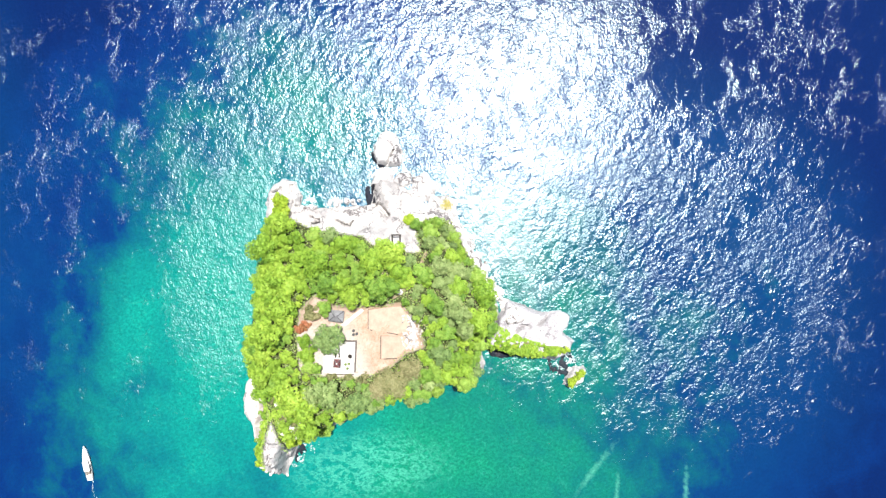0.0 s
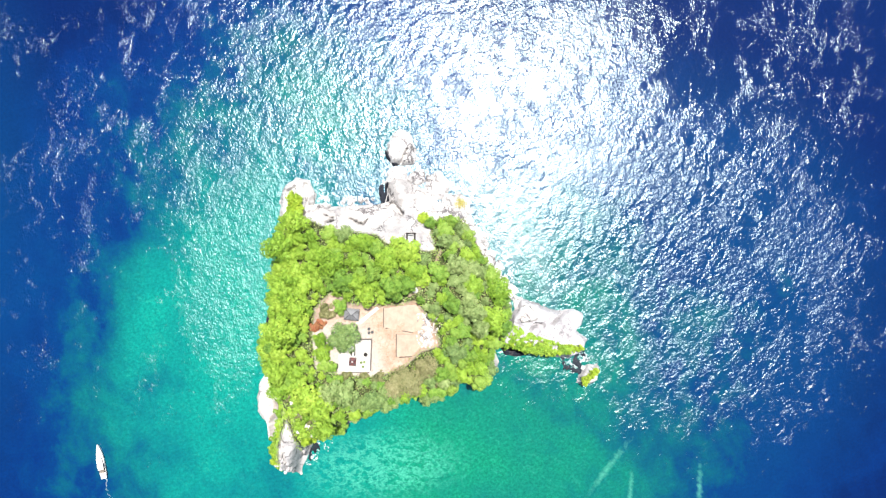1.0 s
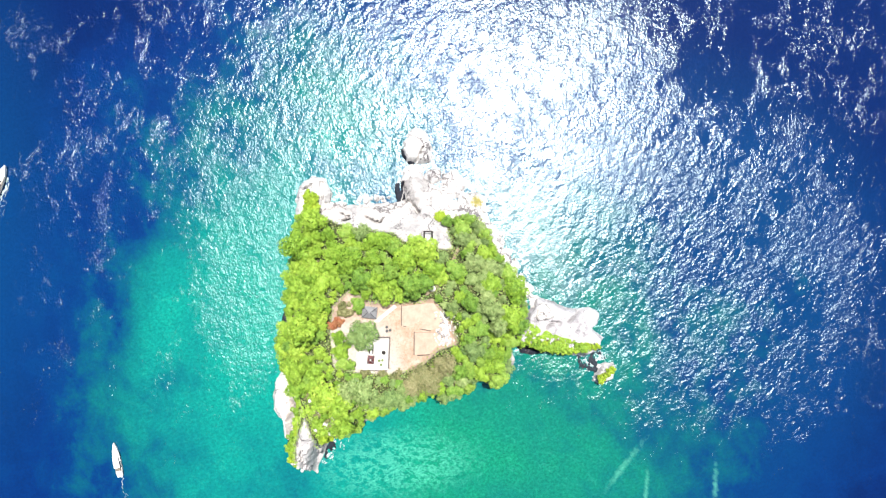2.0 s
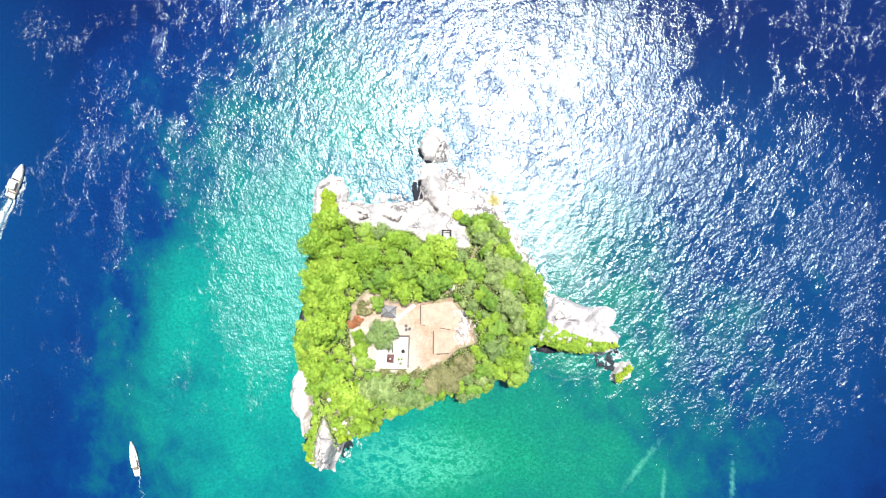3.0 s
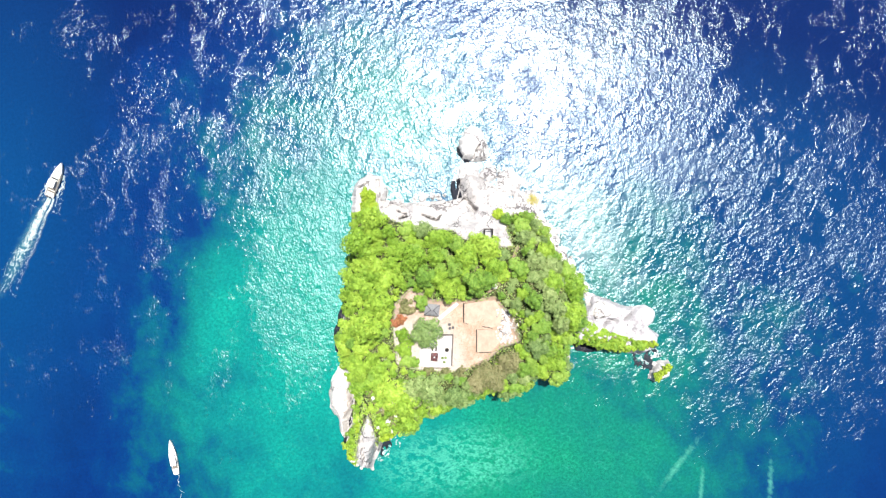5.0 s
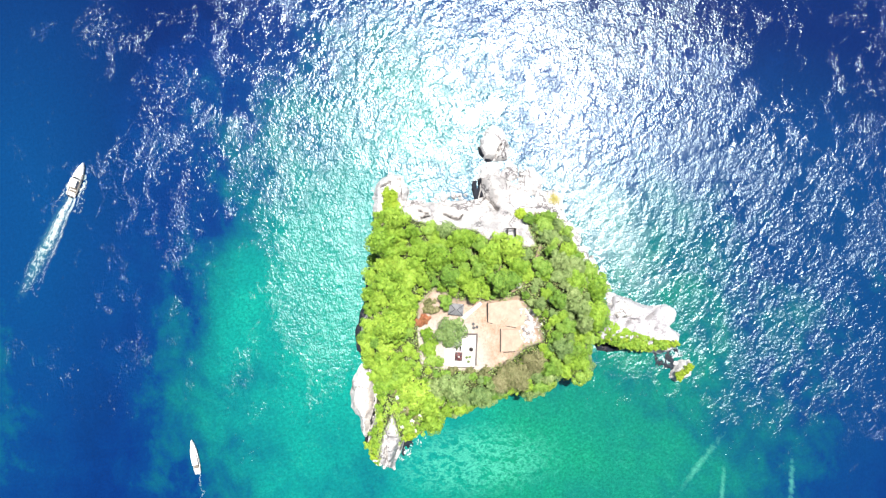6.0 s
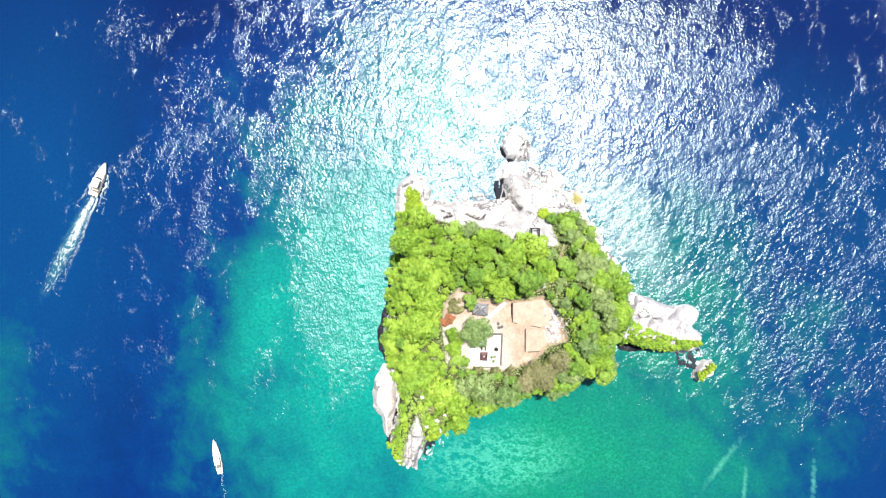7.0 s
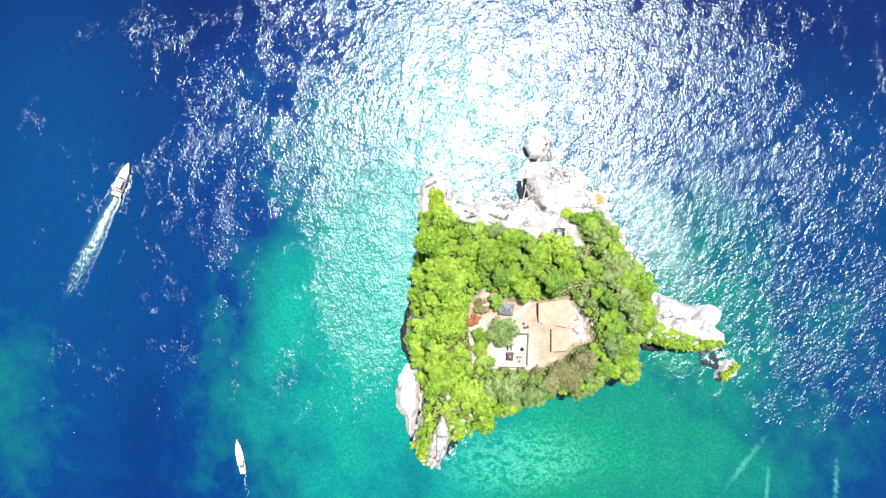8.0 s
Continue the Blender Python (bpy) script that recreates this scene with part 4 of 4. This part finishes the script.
def slab(bm, outline, low, high):
    """A prism over an outline; low and high are heights, or functions of x and y."""
    lo = [bm.verts.new((x, y, low(x, y) if callable(low) else low)) for x, y in outline]
    hi = [bm.verts.new((x, y, high(x, y) if callable(high) else high)) for x, y in outline]
    n = len(outline)
    bm.faces.new(hi)
    bm.faces.new(lo[::-1])
    for k in range(n):
        bm.faces.new((lo[k], lo[(k + 1) % n], hi[(k + 1) % n], hi[k]))
    bmesh.ops.recalc_face_normals(bm, faces=bm.faces)
    return bm


def wall_run(name, a, b, z, height, thick, mat, parent, drop=0.0):
    """A straight low wall between two places, with a coping a little wider than it."""
    (x0, y0), (x1, y1) = a, b
    length, turn = math.hypot(x1 - x0, y1 - y0), math.degrees(math.atan2(y1 - y0, x1 - x0))
    w = part(name, boxes(((length, thick, height), (0, 0, height / 2), 0, 0.03)), mat, parent)
    w.matrix_basis = pose((x0 + x1) / 2, (y0 + y1) / 2, z, 0, math.degrees(math.atan2(drop, length)), turn)
    return w


court = thing("courtyard", Matrix(), "pale concrete courtyard with a low dark wall", "courtyard", kind="structure")
part("paving", slab(bmesh.new(), [(-33.6, -34.2), (-31.5, -35.0), (-24.6, -34.8), (-24.3, -25.9), (-28.0, -25.6), (-31.0, -27.5), (-33.4, -29.0)], 20.3, 21.12), CONCRETE, court)
wall_run("wall", (-28.6, -25.7), (-24.1, -25.7), 21.1, 0.8, 0.32, GREY_WALL, court)
wall_run("wall", (-24.25, -25.9), (-24.6, -34.4), 21.1, 0.8, 0.32, GREY_WALL, court)
wall_run("wall", (-32.4, -35.0), (-25.0, -35.1), 21.0, 0.35, 0.25, GREY_WALL, court)


def terrace(outline, top, walls, label):
    t = thing("terrace", Matrix(), label, "terrace", "earth terraces", kind="structure")
    part("top", slab(bmesh.new(), outline, lambda x, y: top(x, y) - 3.0, top), EARTH, t)
    for a, b in walls:
        za, zb = top(*a), top(*b)
        wall_run("retaining_wall", a, b, 0.5 * (za + zb) - 2.02, 2.0, 0.22, DARK_STONE, t, za - zb)
    return t


north_top = lambda x, y: 19.9 - 0.23 * (x + 21)
south_top = lambda x, y: 20.2 - 0.42 * (x + 17.5)
terrace([(-21, -17.2), (-21, -22.6), (-13.2, -24.2), (-9.6, -23.6), (-9.2, -18.6), (-12, -16.4), (-16, -16.6)], north_top,
        (((-21.1, -17.2), (-21.1, -22.6)), ((-21.1, -22.7), (-13.2, -24.3))), "bare tan earth terrace held by dark stone walls")
terrace([(-17.4, -24.5), (-17.4, -30.9), (-13.5, -31.0), (-10.2, -29.0), (-10.2, -25.0)], south_top,
        (((-17.5, -24.5), (-17.5, -30.9)), ((-17.5, -31.0), (-13.2, -31.1))), "smaller tan earth terrace held by dark stone walls")
ramp_path = tagged(new("pavement", mesh_from("pavement", *(lambda q: (q, [(0, 1, 2, 3), (4, 7, 6, 5), (0, 4, 5, 1), (1, 5, 6, 2), (2, 6, 7, 3), (3, 7, 4, 0)]))(
    [(-29.2, -21.6, 18.75), (-28.2, -22.3, 18.95), (-22.5, -17.6, 18.2), (-23.2, -16.9, 18.2), (-29.2, -21.6, 17.0), (-28.2, -22.3, 17.0), (-22.5, -17.6, 17.0), (-23.2, -16.9, 17.0)]), CONCRETE)),
    "pale concrete ramp crossing the clearing", "path", kind="structure")


def hip_roof(width, depth, rise, crest):
    bm = bmesh.new()
    e = [bm.verts.new((sx * width / 2, sy * depth / 2, 0)) for sx, sy in ((-1, -1), (1, -1), (1, 1), (-1, 1))]
    r = [bm.verts.new((-crest / 2, 0, rise)), bm.verts.new((crest / 2, 0, rise))]
    for f in ((e[0], e[1], r[1], r[0]), (e[1], e[2], r[1]), (e[2], e[3], r[0], r[1]), (e[3], e[0], r[0])):
        bm.faces.new(f)
    bm.faces.new(e[::-1])
    bmesh.ops.solidify(bm, geom=bm.faces, thickness=0.05)
    return bm


def shelter(m, width, depth, wall_height, rise, crest, mat, label):
    s = thing("shelter", m, label, "shelter")
    roof = part("roof", hip_roof(width, depth, rise, crest), mat, s)
    roof.location = (0, 0, wall_height)
    for sx in (-1, 1):
        for sy in (-1, 1):
            post = part("post", boxes(((0.14, 0.14, wall_height + 0.8), (0, 0, (wall_height - 0.6) / 2), 0, 0.01)), TIMBER, s)
            post.location = (sx * (width / 2 - 0.35), sy * (depth / 2 - 0.35), 0)
            v, f = tube([(sx * width / 2, sy * depth / 2, wall_height + 0.06), (sx * crest / 2, 0, wall_height + rise + 0.06)], [0.09, 0.09], 6)
            part("hip", mesh_from("hip", v, f, TIN_RIDGE), TIN_RIDGE, s)
    return s


shelter(pose(-30.1, -18.9, yard_level(np.array([-30.1]), np.array([-18.9]))[0], 0, 0, -6), 4.2, 3.3, 1.9, 0.9, 0.6, TIN, "grey tin hip-roofed shelter at the clearing's edge")
hut = shelter(pose(-29.4, -31.7, 21.12, 0, 0, -4), 1.9, 2.3, 1.5, 0.5, 0.2, MAROON, "small maroon-roofed shelter on the courtyard")
part("finial", boxes(((0.4, 0.4, 0.18), (0, 0, 2.05), 0, 0.03)), CONCRETE, hut, "pale concrete finial")
for dx in (-0.5, 0.45):
    bench = thing("bench", pose(-29.4 + dx, -29.7, 21.12, 0, 0, -4), "narrow dark timber bench beside the maroon shelter", "bench", "courtyard benches")
    part("seat", boxes(((0.32, 1.2, 0.06), (0, 0, 0.43), 0, 0.01)), TIMBER, bench)
    for sy in (-0.5, 0.5):
        part("leg", boxes(((0.28, 0.08, 0.42), (0, sy, 0.2), 0, 0.01)), TIMBER, bench)


def drum(x, y, z, r, h):
    d = thing("drum", pose(x, y, z), "black plastic drum standing in the open", "drum", "drums")
    v, f = tube([(0, 0, 0), (0, 0, 0.08), (0, 0, h * 0.5), (0, 0, h - 0.06), (0, 0, h)], [r * 0.94, r, r * 1.04, r, r * 0.93], 16)
    part("body", mesh_from("body", v, f, BLACK), BLACK, d)
    v, f = tube([(r * 0.45, 0, h), (r * 0.45, 0, h + 0.05)], [0.07, 0.07], 10)
    part("cap", mesh_from("cap", v, f, BLACK), BLACK, d)


for x, y in ((-25.2, -23.0), (-24.2, -23.8), (-25.1, -24.0)):
    drum(x, y, float(yard_level(np.array([x]), np.array([y]))[0]) - 0.05, 0.38, 0.9)
table = thing("garden_table", pose(-25.9, -29.9, 21.12), "round dark garden table on the courtyard", "table")
v, f = tube([(0, 0, 0.70), (0, 0, 0.75)], [0.55, 0.55], 20)
part("tabletop", mesh_from("tabletop", v, f, TIMBER), TIMBER, table)
v, f = tube([(0, 0, 0), (0, 0, 0.04), (0, 0, 0.08), (0, 0, 0.70)], [0.3, 0.28, 0.06, 0.06], 12)
part("pedestal", mesh_from("pedestal", v, f, BLACK), BLACK, table)
for k in range(3):
    a = 0.6 + 2.1 * k
    pot = thing("plant_pot", pose(-26.7 + 0.5 * math.cos(a), -32.5 + 0.8 * math.sin(a), 21.12), "dark potted plant on the courtyard", "plant pot", "potted plants")
    v, f = tube([(0, 0, 0), (0, 0, 0.4), (0, 0, 0.45)], [0.2, 0.3, 0.32], 12)
    part("pot", mesh_from("pot", v, f, BLACK), BLACK, pot)
    part("plant", leaf_mesh("plant", [(0, 0, 0.6, 0.32, 0.9), (0.1, 0.1, 0.8, 0.22, 0.9)], 160, 0.12, OLIVE, np.random.default_rng(k)), OLIVE, pot)

# dark timber frame on the north shelf
frame_z = ground_at(-13.6, 3.3)
pergola = thing("timber_frame", pose(-13.7, 3.2, frame_z), "dark open timber frame on bare white rock", "frame")
for x, y in ((-1.15, 0.9), (1.15, 0.9), (-1.15, -0.9), (1.15, -0.9)):
    part("post", boxes(((0.2, 0.2, 3.0), (x, y, 0.7), 0, 0.02)), TIMBER, pergola)
part("beam", boxes(((2.9, 0.4, 0.22), (0, 0.9, 2.3), 0, 0.02)), TIMBER, pergola)
for x in (-1.15, 1.15):
    part("beam", boxes(((0.42, 2.9, 0.22), (x, -0.35, 2.52), 0, 0.02)), TIMBER, pergola)

# heap of pale rubble at the clearing's eastern edge
rub = random.Random(23)
bm = bmesh.new()
for k in range(300):
    x, y = rub.gauss(-8.9, 1.3), rub.uniform(-28.6, -19.0)
    r = rub.uniform(0.12, 0.42)
    made = bmesh.ops.create_icosphere(bm, subdivisions=1, radius=r)["verts"]
    for v in made:
        v.co = Vector((v.co.x * rub.uniform(0.8, 1.3), v.co.y * rub.uniform(0.8, 1.3), v.co.z * 0.7)) + Vector((x, y, ground_at(x, y) + 0.1))
me = bpy.data.meshes.new("rubble")
bm.to_mesh(me)
bm.free()
me.materials.append(ROCK)
tagged(new("rubble", me), "heap of pale broken limestone beside the terraces", "rubble", kind="stuff")

# ---- boats ----
GELCOAT = plain_material("white_gelcoat", (0.50, 0.49, 0.48), 0.35, 0.5, 0.6, 0.08, 0)
DECK = plain_material("deck_paint", (0.50, 0.49, 0.46), 0.6, 0.4, 2.0, 0.15, 0)
NAVY = plain_material("dark_stripe", (0.03, 0.035, 0.05), 0.5, 0.4, 2.0, 0.2, 0)
TAN = plain_material("brown_vinyl", (0.11, 0.095, 0.08), 0.6, 0.4, 3.0, 0.2, 0)
SCREEN = plain_material("dark_screen", (0.02, 0.025, 0.03), 0.1, 0.6, 2.0, 0.1, 0)
m_foam, s_foam = material("foam", 0.9, 0.1)
fo = noisy(m_foam, place(m_foam), 1.2, 4)
join(m_foam, ramp(m_foam, fo, [(0.33, (0.16, 0.24, 0.25)), (0.58, (0.33, 0.37, 0.38))]), s_foam.inputs["Base Color"])
FOAM = m_foam


def hull_mesh(name, length, beam, height, mat, blunt=0.8):
    """A planing hull: bow at +y, transom at -y, open on top along its sheer."""
    verts, faces = [], []
    n = 14
    for i in range(n + 1):
        t = i / n
        y = -length / 2 + length * t
        w = beam / 2 * (1 - max(0.0, (t - 0.45) / 0.55) ** 2.2) * (blunt + (1 - blunt) * min(1, t * 4)) + 0.01
        rise = 0.35 * max(0.0, t - 0.55) ** 1.5
        sheer = height + rise
        keel = -0.45 + 0.9 * max(0.0, (t - 0.75) / 0.25) ** 2
        verts += [(-w, y, sheer), (-w * 0.93, y, 0.35 * height + rise), (-w * 0.72, y, -0.1 + max(0, keel + 0.3)), (0, y, keel),
                  (w * 0.72, y, -0.1 + max(0, keel + 0.3)), (w * 0.93, y, 0.35 * height + rise), (w, y, sheer)]
    for i in range(n):
        for k in range(6):
            a = 7 * i + k
            faces.append((a, a + 1, a + 8, a + 7))
    faces.append((0, 1, 2, 3, 4, 5, 6))
    return mesh_from(name, verts, faces, mat, False)


def deck_mesh(name, length, beam, height, mat, t0, t1, inset, lift, blunt=0.8, n=10):
    """A deck sheet with some thickness between two stations of the hull."""
    rows = []
    for i in range(n + 1):
        t = t0 + (t1 - t0) * i / n
        w = max(0.02, beam / 2 * (1 - max(0.0, (t - 0.45) / 0.55) ** 2.2) * (blunt + (1 - blunt) * min(1, t * 4)) - inset)
        rows.append((w, -length / 2 + length * t, height + 0.35 * max(0.0, t - 0.55) ** 1.5 + lift))
    verts, faces = [], []
    for w, y, z in rows:
        verts += [(-w, y, z), (0, y, z + 0.06), (w, y, z), (w, y, z - 0.06), (-w, y, z - 0.06)]
    for i in range(n):
        for k in range(5):
            a, b = 5 * i + k, 5 * i + (k + 1) % 5
            faces.append((a, b, b + 5, a + 5))
    faces += [(4, 3, 2, 1, 0), tuple(5 * n + k for k in range(5))]
    return mesh_from(name, verts, faces, mat)


def speedboat(m):
    b = thing("speedboat", m, "white speedboat with a dark side deck throwing a foaming wake", "boat")
    L, B, H = 12.4, 3.7, 0.95
    part("hull", hull_mesh("hull", L, B, H, GELCOAT), GELCOAT, b)
    part("foredeck", deck_mesh("foredeck", L, B, H, GELCOAT, 0.52, 1.0, 0.0, 0.03), GELCOAT, b)
    part("cockpit_floor", deck_mesh("cockpit_floor", L, B, H, DECK, 0.0, 0.52, 0.18, -0.55), DECK, b)
    for sx in (-1, 1):
        g = part("gunwale", boxes(((0.22, 6.2, 0.08), (0, 0, 0), 0, 0.02)), GELCOAT, b)
        g.matrix_basis = pose(sx * (B / 2 - 0.14), -2.9, H + 0.02)
    stripe = part("side_deck", boxes(((0.42, 7.6, 0.12), (0, 0, 0), 0, 0.03)), TAN, b, "dark brown side deck")
    stripe.matrix_basis = pose(B / 2 - 0.16, -1.4, H + 0.1, 0, 0, 2)
    hatch = part("hatch", mesh_from("hatch", *tube([(0, 0, 0), (0, 0, 0.07)], [0.36, 0.34], 18), SCREEN), SCREEN, b, "dark round bow hatch")
    hatch.location = (0, 3.2, H + 0.16)
    rim = part("hatch_cover", mesh_from("hatch_cover", *tube([(0, 0, 0), (0, 0, 0.04)], [0.2, 0.18], 14), GELCOAT), GELCOAT, hatch)
    rim.location = (0, 0, 0.07)
    screen = part("windscreen", boxes(((2.5, 0.08, 0.6), (0, 0, 0), 0, 0.02)), SCREEN, b)
    screen.matrix_basis = pose(0, 0.45, H + 0.3, 35)
    part("canopy", boxes(((2.7, 2.9, 0.1), (0, -1.3, H + 1.25), 0, 0.04)), GELCOAT, b, "white hard-top canopy")
    for sx in (-1.2, 1.2):
        for y in (-2.5, -0.1):
            part("canopy_post", mesh_from("canopy_post", *tube([(sx, y, H - 0.1), (sx, y, H + 1.22)], [0.04, 0.04], 6), NAVY), NAVY, b)
    for k, y in enumerate((-3.4, -4.3)):
        part("seat", boxes(((2.3, 0.6, 0.45), (0, y, H - 0.3), 0, 0.06)), TAN, b, "brown vinyl bench seat")
    for sx in (-0.6, 0.6):
        e = part("outboard", boxes(((0.5, 0.75, 0.7), (sx, -6.3, H), 0, 0.1, 0.85), ((0.22, 0.3, 1.1), (sx, -6.3, 0.15), 0, 0.04)), NAVY, b, "dark outboard engine")
    part("rail", mesh_from("rail", *tube([(-1.45, 1.5, H + 0.5), (-1.1, 3.6, H + 0.55), (0, 5.6, H + 0.6), (1.1, 3.6, H + 0.55), (1.45, 1.5, H + 0.5)], [0.025] * 5, 5), TIN), TIN, b)
    return b


def launch(m):
    b = thing("launch", m, "long narrow white launch lying on blue-green water", "boat")
    L, B, H = 11.0, 2.3, 0.75
    part("hull", hull_mesh("hull", L, B, H, GELCOAT, 0.7), GELCOAT, b)
    part("foredeck", deck_mesh("foredeck", L, B, H, GELCOAT, 0.45, 1.0, 0.0, 0.03, 0.7), GELCOAT, b)
    part("cabin_roof", deck_mesh("cabin_roof", L, B, H, GELCOAT, 0.28, 0.62, 0.25, 0.7, 0.7), GELCOAT, b)
    part("cockpit_floor", deck_mesh("cockpit_floor", L, B, H, DECK, 0.0, 0.45, 0.12, -0.4, 0.7), DECK, b)
    part("engine_cover", boxes(((1.25, 1.1, 0.6), (0.1, -3.0, H + 0.1), 0, 0.08)), TAN, b, "brown engine cover")
    part("stern_deck", deck_mesh("stern_deck", L, B, H, GELCOAT, 0.0, 0.16, 0.03, 0.03, 0.7), GELCOAT, b)
    for sx in (-1, 1):
        part("rub_rail", boxes(((0.08, 7.0, 0.1), (sx * B * 0.48, -1.2, H - 0.05), 0, 0.02)), NAVY, b)
    for y in (-1.8, 0.6):
        for sx in (-0.75, 0.75):
            part("cabin_post", boxes(((0.06, 0.06, 0.9), (sx, y, H + 0.25), 0, 0.01)), TIN, b)
    return b


def foam_trail(name, m, length, w0, w1, count, seed, label, size=(0.03, 0.1)):
    """Flakes of foam on the water behind a boat: dense along the middle, with a ragged streak beside it."""
    r = random.Random(seed)
    verts, faces = [], []
    for k in range(count):
        t = r.random() ** 1.5
        side = r.random()
        half = w0 + (w1 - w0) * t
        if side < 0.9:
            x = r.gauss(0, 0.33) * half * (0.6 + 0.7 * t)
        else:
            x = half * r.uniform(0.9, 1.35)
        x += 0.9 * noise.noise((t * 9, seed, 0)) + 2.0 * t * noise.noise((t * 3, seed + 4, 0))
        y = -length * t
        if noise.noise((x * 1.9, y * 0.8, seed)) < -0.5 + 0.75 * t:
            continue
        s = r.uniform(*size) * (1.1 - 0.45 * t)
        n, a0, base = r.randint(5, 7), r.uniform(0, 6.28), len(verts)
        for i in range(n):
            a = a0 + 2 * math.pi * i / n
            q = s * r.uniform(0.55, 1.2)
            verts.append((x + q * math.cos(a) * 0.8, y + q * math.sin(a) * 1.3, 0.02 + 0.05 * r.random()))
        faces.append(tuple(range(base, base + n)))
    ob = new(name, mesh_from(name, verts, faces, FOAM))
    ob.matrix_basis = m
    return tagged(ob, label, "foam", kind="stuff")


speedboat(pose(-149.6, 20.2, 0.1, 3, 0, -23) @ Matrix.Diagonal((0.86, 0.92, 0.95, 1)))
foam_trail("wake", pose(-151.9, 14.8, 0, 0, 0, -27), 34, 1.2, 3.6, 19000, 3, "white foaming wake behind the speedboat")
for sx in (-1, 1):
    foam_trail("bow_spray", pose(-149.8, 19.8, 0, 0, 0, -23) @ pose(sx * 1.5, 2.6, 0, 0, 0, sx * 8), 13, 0.3, 1.6, 1600, 8 + sx, "white bow spray beside the speedboat's hull", (0.03, 0.12))
launch(pose(-112.4, -67.6, 0.05, 0, 0, 11.5))
foam_trail("wake", pose(-111.3, -73.2, 0, 0, 0, 9), 12, 0.2, 0.6, 160, 5, "faint foam trail behind the launch", (0.03, 0.1))


def surf(spots, count, seed, label, size=(0.08, 0.3)):
    """Broken foam on the water round rocks: (x, y, inner and outer radius) of each ring, with gaps."""
    r = random.Random(seed)
    verts, faces = [], []
    for x0, y0, inner, outer in spots:
        for k in range(int(count * outer)):
            a, q = r.uniform(0, 6.28), inner + (outer - inner) * r.random() ** 1.6
            x, y = x0 + q * math.cos(a), y0 + q * math.sin(a)
            if noise.noise((x * 0.55, y * 0.55, seed)) + 0.5 * noise.noise((x * 1.7, y * 1.7, seed)) < 0.02:
                continue
            d, n, a0, base = r.uniform(*size), r.randint(5, 7), r.uniform(0, 6.28), len(verts)
            for i in range(n):
                a = a0 + 2 * math.pi * i / n
                verts.append((x + d * r.uniform(0.5, 1.2) * math.cos(a), y + d * r.uniform(0.5, 1.2) * math.sin(a), 0.03 + 0.04 * r.random()))
            faces.append(tuple(range(base, base + n)))
    return tagged(new("surf", mesh_from("surf", verts, faces, FOAM)), label, "foam", kind="stuff")


surf(((-17, 30, 4.2, 7.5), (-19, 22.5, 2.6, 5.0), (-12.5, 22, 2.0, 4.5), (-6.5, 19.5, 2.5, 6.5), (1.5, 15, 2.8, 5.5), (-34, 15.5, 0.0, 4.0), (-42, 16.0, 0.0, 3.0)), 130, 41, "white surf round the rocks of the north shore")
surf(((38.0, -37.0, 0.0, 4.6), (40.5, -35.0, 0.0, 3.0)), 170, 43, "broken foam on the dark reef beside the islet", (0.06, 0.22))
surf(((-43.6, -61.5, 0.0, 4.4), (-46.5, -66.5, 0.0, 2.6)), 150, 45, "broken foam on the reef under the south promontory", (0.06, 0.22))
surf(((20.0, -36.0, 0.0, 3.0), (26.0, -36.0, 0.0, 2.4)), 30, 47, "thin foam under the headland's scrub", (0.05, 0.16))
surf(((9.5, 4.0, 0.0, 4.5), (13.5, -2.5, 0.0, 4.5), (16.8, -8.5, 0.0, 4.0), (19.0, -14.0, 0.0, 3.5)), 90, 49, "white surf among the boulders of the east shore")
